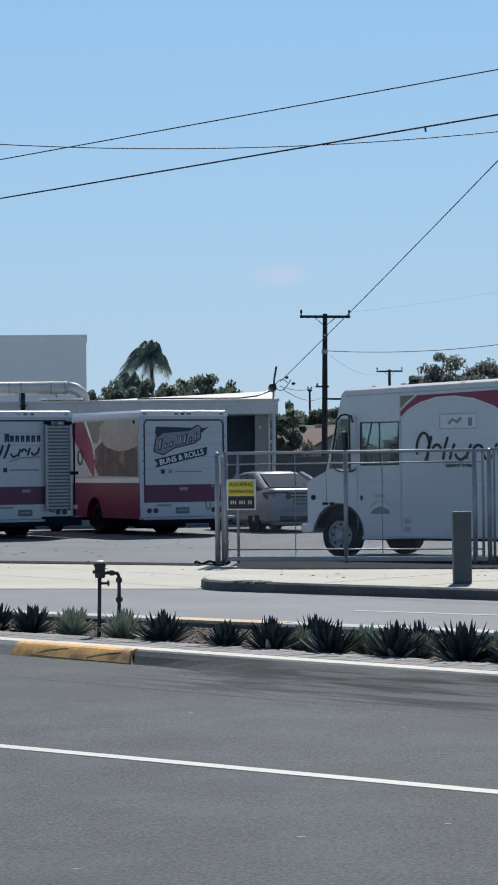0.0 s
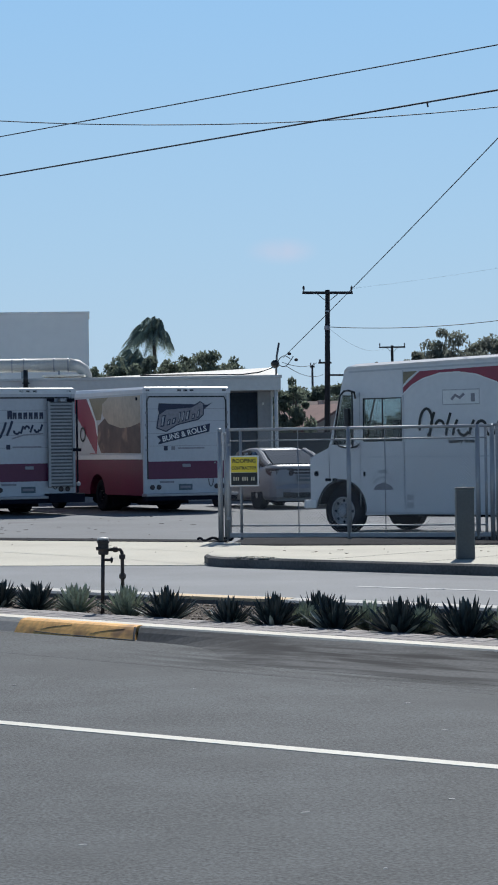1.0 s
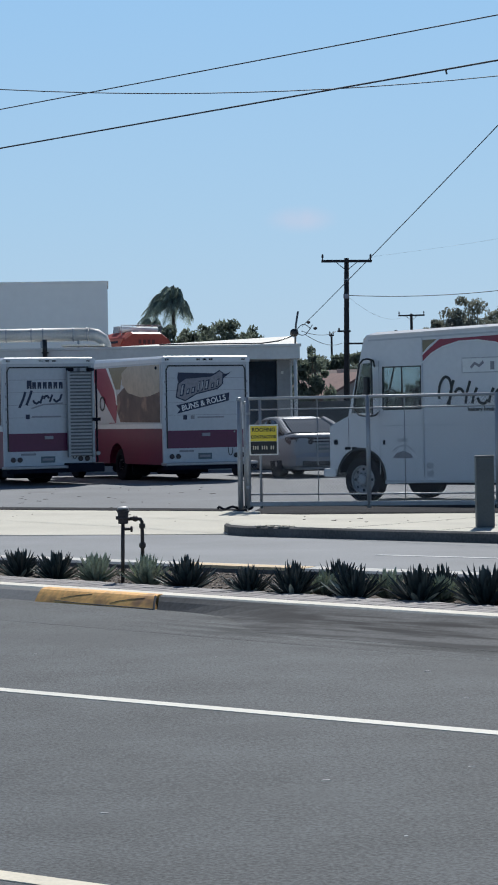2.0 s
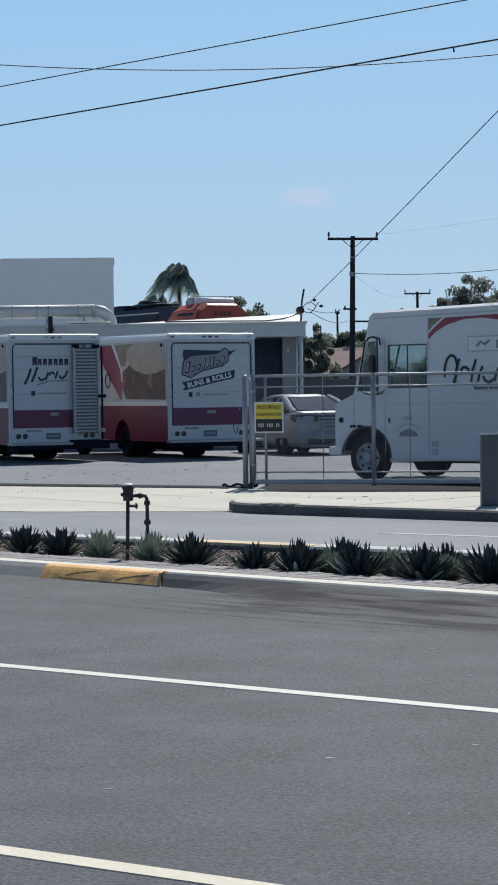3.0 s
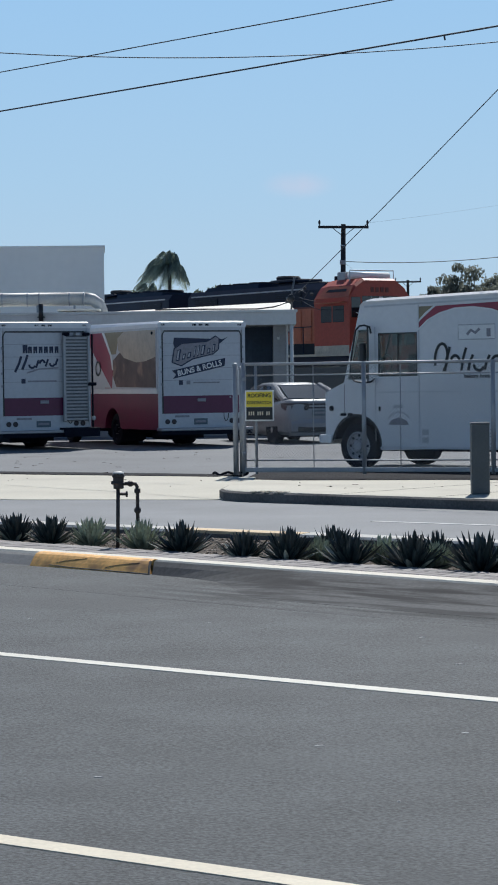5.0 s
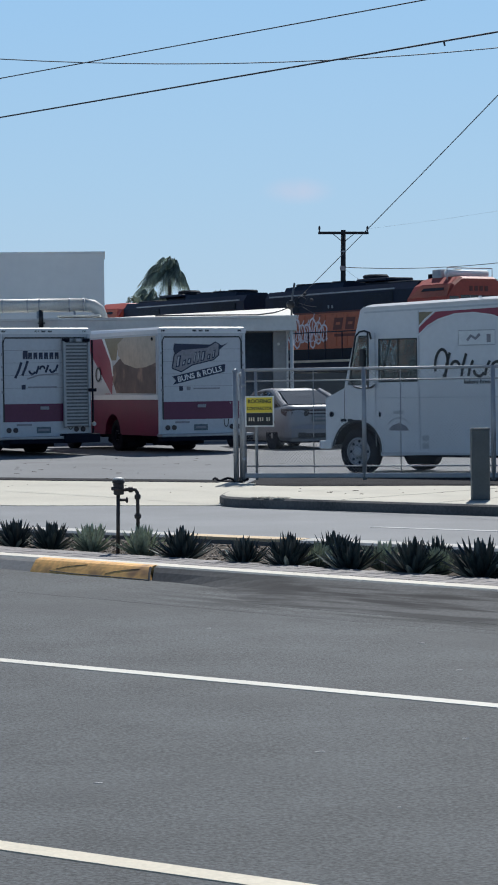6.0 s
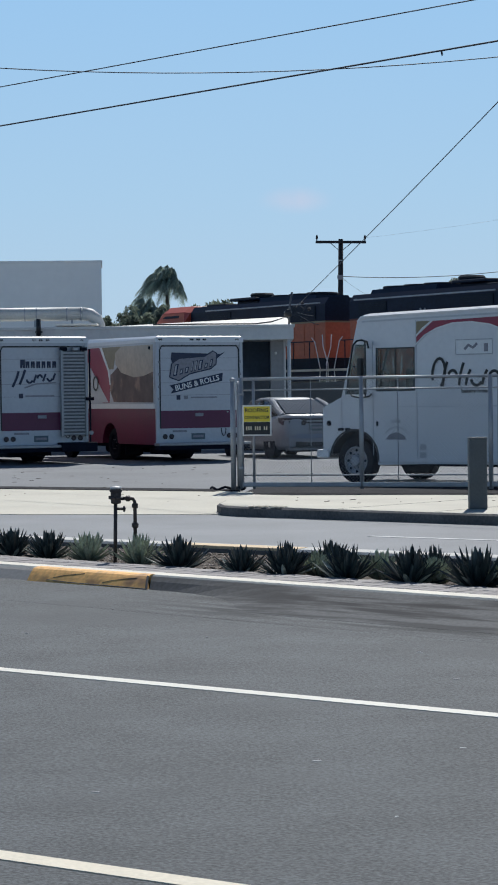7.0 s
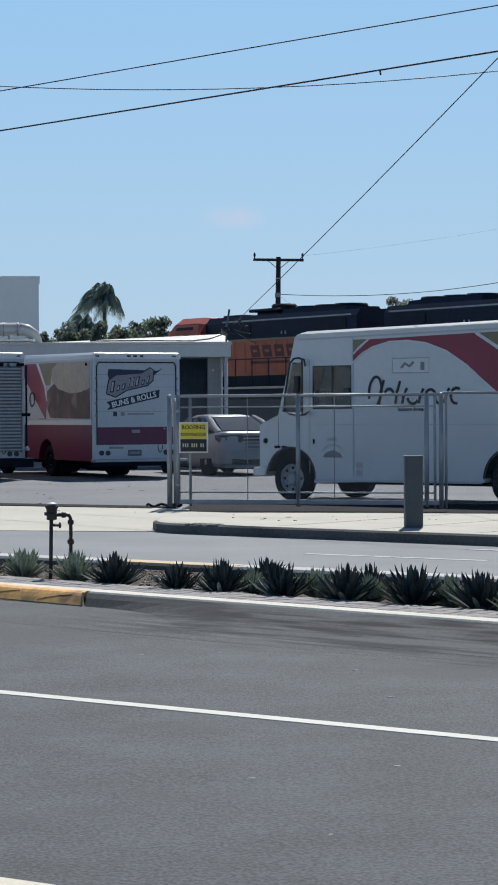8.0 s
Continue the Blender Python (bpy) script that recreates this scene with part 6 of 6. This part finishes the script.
# ---- poles and wires ----
def utility_pole(x, y, h, r, arm, lower, label, lean=0.0):
    p = thing("utility_pole", pose(x, y, 0, 0, lean, -2), label, "utility pole", "utility poles")
    part("pole", tube([(0, 0, 0), (0, 0, h * 0.5), (0, 0, h)], r, 12, r_end=r * 0.72), M_WOODP, p, smooth=True)
    a = part("crossarm", box(-arm / 2, -r - 0.09, h - 0.22, arm / 2, -r, h - 0.09, 0.01), M_WOODP, p)
    for s in (-1, 1):
        part("arm_brace", tube([(0, -r - 0.05, h - 0.62), (s * arm * 0.22, -r - 0.05, h - 0.18)], 0.018, 6), M_WOODP, a)
        part("insulator", lathe([(0.03, 0), (0.03, 0.08), (0.055, 0.10), (0.055, 0.2), (0.03, 0.26), (0.02, 0.28)], pose(s * (arm / 2 - 0.06), -r - 0.05, h - 0.09, 90), 10), M_CERAM, a)
    if lower:
        for z, x0, x1 in ((5.62, -0.45, 0.2), (5.02, -0.1, 0.9)):
            q = part("side_arm", box(x0, -r - 0.06, z - 0.05, x1, -r, z + 0.04, 0.01), M_WOODP, p)
            part("insulator", lathe([(0.03, -0.08), (0.05, 0), (0.03, 0.08)], pose(x0 + 0.08, -r - 0.03, z + 0.08, 90), 8), M_CERAM, q)
        part("terminal_box", box(-0.16, -r - 0.16, 7.2, 0.1, -r, 7.42, 0.02), M_GREYV, p)
        part("ground_band", tube([(0, 0, 8.1), (0, 0, 8.16)], r * 0.86, 12), M_GALV, p)
        part("cable_riser", tube([(0.1, -r * 0.9, 2), (0.1, -r * 0.85, 5.0)], 0.03, 6), M_BLACK, p)
    return p


utility_pole(4.74, 110, 9.17, 0.165, 2.45, True, "tall dark wooden utility pole with one crossarm", 0.9)
utility_pole(13.8, 190, 9.95, 0.16, 2.2, False, "distant dark wooden utility pole with a crossarm")
utility_pole(7.06, 190, 8.4, 0.12, 0.4, False, "thin distant wooden utility pole")


def wire(p, q, sag, r, name="overhead_wire", label="black overhead cable against the sky", n=24):
    p, q = Vector(p), Vector(q)
    pts = [p.lerp(q, i / n) - Vector((0, 0, sag * 4 * (i / n) * (1 - i / n))) for i in range(n + 1)]
    ob = part(name, tube(pts, r, 6), M_WIRE, smooth=True)
    return tagged(ob, label, "cable", "overhead wires")


def sky_wire(x_l, z_l, x_r, z_r, y_l, y_r, r, sag=0.0, over=2.2):
    """A wire through two points, carried on past both."""
    a, b = Vector((x_l, y_l, z_l)), Vector((x_r, y_r, z_r))
    d = b - a
    ob = wire(a - d * over, b + d * over * 0.6, sag, r)
    return ob




# ---- trees and houses far behind ----
def leaf_cards(bm, centre, radius, count, size, rng, squash=0.8):
    for _ in range(count):
        while True:
            p = Vector((rng.uniform(-1, 1), rng.uniform(-1, 1), rng.uniform(-1, 1)))
            if 0.25 < p.length < 1:
                break
        c = Vector(centre) + Vector((p.x * radius, p.y * radius, p.z * radius * squash))
        m = Matrix.Translation(c) @ Euler((rng.uniform(0, 6.3), rng.uniform(0, 6.3), rng.uniform(0, 6.3))).to_matrix().to_4x4()
        s = size * rng.uniform(0.6, 1.4)
        v = [bm.verts.new(m @ Vector(q)) for q in ((-s, 0, 0), (0, -s * 0.45, 0.1 * s), (s, 0, 0), (0, s * 0.45, 0.1 * s))]
        bm.faces.new(v)


def tree(x, y, h, spread, base, clumps, leaves, size, material, label, seed, tall=1.0):
    rng = random.Random(seed)
    t_ = thing("tree", pose(x, y, 0), label, "tree", "trees behind the yard")
    part("trunk", tube([(0, 0, 0), (0.1, 0, base * 0.6), (0.05, 0.1, base * 1.1), (0.2, 0, h * 0.8)], 0.03 * h, 8, r_end=0.01 * h), M_BARK, t_)
    crown = bmesh.new()
    for i in range(clumps):
        a = rng.uniform(0, math.tau)
        rr = spread * math.sqrt(rng.random()) * 0.85
        z = base + (h - base) * (0.1 + 0.9 * math.sqrt(rng.random())) * (1 - 0.4 * (rr / spread) ** 2)
        c = (rr * math.cos(a), rr * math.sin(a) * 0.7, z)
        if i % 3 == 0:
            part("limb", tube([(0.05, 0.05, base * 0.8), (c[0] * 0.5, c[1] * 0.5, base + (z - base) * 0.4), c], 0.010 * h, 5, r_end=0.003 * h), M_BARK, t_)
        leaf_cards(crown, c, spread * rng.uniform(0.16, 0.34), leaves, size, rng)
    part("crown", crown, material, t_)
    return t_


def palm(x, y, h, r, label, seed, wind=0.16):
    rng = random.Random(seed)
    t_ = thing("palm_tree", pose(x, y, 0), label, "palm tree")
    part("trunk", tube([(0, 0, 0), (0.1, 0, h * 0.5), (0.0, 0, h)], 0.26, 10, r_end=0.16), M_BARK, t_, smooth=True)
    for i in range(46):
        az = i * 2.4 + rng.uniform(-0.2, 0.2)
        lift = rng.uniform(-0.3, 1.8)
        ln = r * rng.uniform(0.9, 1.15)
        bm = bmesh.new()
        pts = []
        for k in range(13):
            s = k / 12
            out = ln * (s - 0.18 * s * s) * (1 - 0.35 * lift)
            z = h + ln * (lift * 0.95 * s - (0.55 + 0.50 * lift) * s * s)
            pts.append(Vector((math.cos(az) * out - wind * ln * s * s, math.sin(az) * out, z)))
        tube(pts, 0.025, 4, bm, r_end=0.006)
        for k in range(1, 12):
            d = (pts[k + 1] - pts[k - 1]).normalized()
            sd = d.cross(Vector((0, 0, 1))).normalized()
            for j in range(5):
                base = pts[k].lerp(pts[k + 1], j / 5)
                for s_ in (-1, 1):
                    L_ = ln * 0.32 * math.sin(math.pi * (0.12 + 0.8 * k / 12)) * rng.uniform(0.8, 1.2)
                    tip = base + sd * s_ * L_ * rng.uniform(0.2, 0.6) + d * L_ * 0.35 - Vector((wind * L_ * 1.5, 0, L_ * rng.uniform(0.55, 1.05)))
                    w_ = d * 0.045
                    bm.faces.new([bm.verts.new(q) for q in (base - w_, base + w_, tip)])
        part("frond", bm, M_PALM, t_)
    return t_


palm(-8.2, 250, 14.4, 3.6, "wind-blown feathery palm rising behind the roofs", 5)
palm(-10.1, 243, 10.7, 3.1, "lower shaggy palm beside the taller one", 9)
K = 230 / 110
for x, top, w_, sd in ((-5.4, 5.9, 1.1, 1), (-3.9, 6.0, 1.1, 2), (-2.4, 6.1, 1.2, 3), (-1.0, 6.35, 1.3, 4), (0.2, 5.9, 1.0, 5), (-6.6, 5.6, 0.9, 6)):
    tree(x * K, 230 + 3 * (sd % 2), 1.56 + (top - 1.56) * K, w_ * K * 1.15, 4.0, 44, 90, 0.22, M_LEAF, "dark green dense tree behind the warehouse", sd + 20)
K = 200 / 110
for x, top, w_, sd in ((11.3, 7.35, 1.9, 1), (9.4, 6.3, 1.1, 2), (13.4, 6.9, 1.6, 3), (7.8, 5.9, 0.8, 4), (14.9, 6.5, 1.5, 5)):
    tree(x * K, 205 + 2 * sd, 1.56 + (top - 1.56) * K, w_ * K, 4.0, 56, 95, 0.20, M_LEAF2, "airy grey-green tree with an open crown", sd + 40)
K = 170 / 110
for x, top, w_, sd in ((2.9, 4.9, 0.9, 1), (4.0, 4.5, 0.8, 2), (5.2, 4.7, 0.9, 3), (6.2, 4.6, 0.9, 4)):
    tree(x * K, 172, 1.56 + (top - 1.56) * K, w_ * K * 1.3, 2.2, 30, 70, 0.19, M_LEAF, "dark green tree over the house roofs", sd + 60)

for x, y, h, w_, sd in ((3.0, 147, 5.0, 1.5, 1), (4.3, 162, 5.9, 1.6, 2), (6.9, 160, 5.3, 1.7, 3), (2.6, 134, 3.4, 1.2, 4), (3.75, 133, 5.3, 1.25, 6), (4.6, 168, 6.0, 1.5, 7), (8.6, 160, 5.0, 1.6, 5)):
    tree(x, y, h, w_, 1.0, 30, 80, 0.16, M_LEAF, "dark green bushy tree beside the low houses", sd + 80)


def house(x, y, w, d, eave, ridge, rz, roof_m, label):
    h = thing("house", pose(x, y, 0, 0, 0, rz), label, "house", "houses beyond the track")
    part("wall", box(-w / 2, -d / 2, 0, w / 2, d / 2, eave), M_HOUSE, h)
    gable = prism([(-w / 2, eave), (w / 2, eave), (0, ridge)], pose(0, -d / 2, 0), d)
    part("gable", gable, M_HOUSE, h)
    for s in (-1, 1):
        dx, dz = s * (w / 2 + 0.4), -(ridge - eave) * 0.4 / (w / 2)
        bm = bmesh.new()
        loft([[(0, yy, ridge + 0.02), (dx, yy, eave + dz + 0.02), (dx, yy, eave + dz + 0.16), (0, yy, ridge + 0.18)] for yy in (-d / 2 - 0.4, d / 2 + 0.4)], bm)
        rf = part("roof", bm, roof_m, h)
    part("chimney", box(w * 0.1, -0.3, ridge - 0.8, w * 0.1 + 0.5, 0.3, ridge + 0.45, 0.02), M_HOUSE, h)
    for xx in (-w * 0.25, w * 0.2):
        wn_ = part("window", box(xx - 0.5, -d / 2 - 0.03, 1.0, xx + 0.5, -d / 2, 2.0), M_GLASSD, h)
        part("window_frame", box(xx - 0.56, -d / 2 - 0.02, 0.94, xx + 0.56, -d / 2 - 0.004, 2.06), M_SIGNW, wn_)


house(5.15, 140, 5.2, 9, 2.6, 3.95, 24, M_TILE, "low house with a brown-red tile roof")
house(4.4, 153, 6.0, 8, 2.5, 4.0, 75, M_TILE2, "low house with a faded pink tile roof")
house(9.8, 150, 7.5, 9, 2.6, 4.4, 70, M_TILE2, "low house with a faded pink tile roof")

sky_wire(-4.55, 7.96, 4.36, 7.86, 46, 35.6, 0.0105)
sky_wire(-4.16, 6.68, 3.91, 6.58, 42, 32.0, 0.0135)
sky_wire(-5.93, 11.14, 7.08, 10.80, 60, 58, 0.013, sag=0.97, over=0.6)
wire((1.61, 66.5, 4.18), (5.862, 32.05, 7.924), 0.06, 0.011)
mk = part("wire_clamp", tube([(3.01, 33.5, 6.63), (3.02, 33.5, 6.57)], 0.014, 6), M_WIRE)
tagged(mk, "small black clamp hanging on a cable", "clamp")
wire((4.95, 109.8, 7.35), (16.5, 109.0, 8.0), 0.35, 0.018)
wire((4.9, 109.8, 7.3), (13.2, 189, 9.7), 0.6, 0.006)
wire((4.3, 109.8, 5.62), (1.6, 66.7, 4.05), 0.15, 0.011)
wire((4.6, 109.8, 5.05), (1.7, 66.7, 3.95), 0.2, 0.011)
wire((5.6, 109.8, 5.05), (16.5, 109.0, 5.3), 0.3, 0.02)
wire((6.0, 109.8, 9.2), (30.0, 108.0, 13.5), 0.5, 0.003)

# ---- brick pavers along the median's near edge ----
bm = box(-0.055, -0.116, 0.0, 0.055, 0.116, 0.055, 0.006)
PAVER = finish("paver", bm, M_PAVER)
bed = setting("paver_band", slab([med(-14, 0.27), med(14, 0.27), med(14, 0.76), med(-14, 0.76)], -0.1, 0.128), M_KERB_DK, "grey brick paver edging of the median")
rng = random.Random(77)
for row in range(2):
    for i in range(76):
        u = -4.2 + i * 0.1175
        x, y = med(u + (0.05 if row else 0), 0.392 + row * 0.24)
        ob = new("paver", PAVER)
        ob.parent = bed
        ob.matrix_basis = pose(x, y, 0.093 + rng.uniform(-0.002, 0.003), rng.uniform(-0.6, 0.6), rng.uniform(-0.6, 0.6), MN_D + rng.uniform(-0.6, 0.6))


# ---- what moves ----
def motions():
    v = 5.85
    for t0, ob, start, turn in ((6.5, LOCO_A, -1.30, 0), (6.5, LOCO_B, -2.90, 180)):
        rows = []
        for t in (0.0, 2.0, 4.0, 6.0, 8.0):
            rows.append((t, TRACK @ pose(start + v * (t - t0), 0, RAIL_Z, 0, 0, turn)))
        walk(ob, rows)


motions()
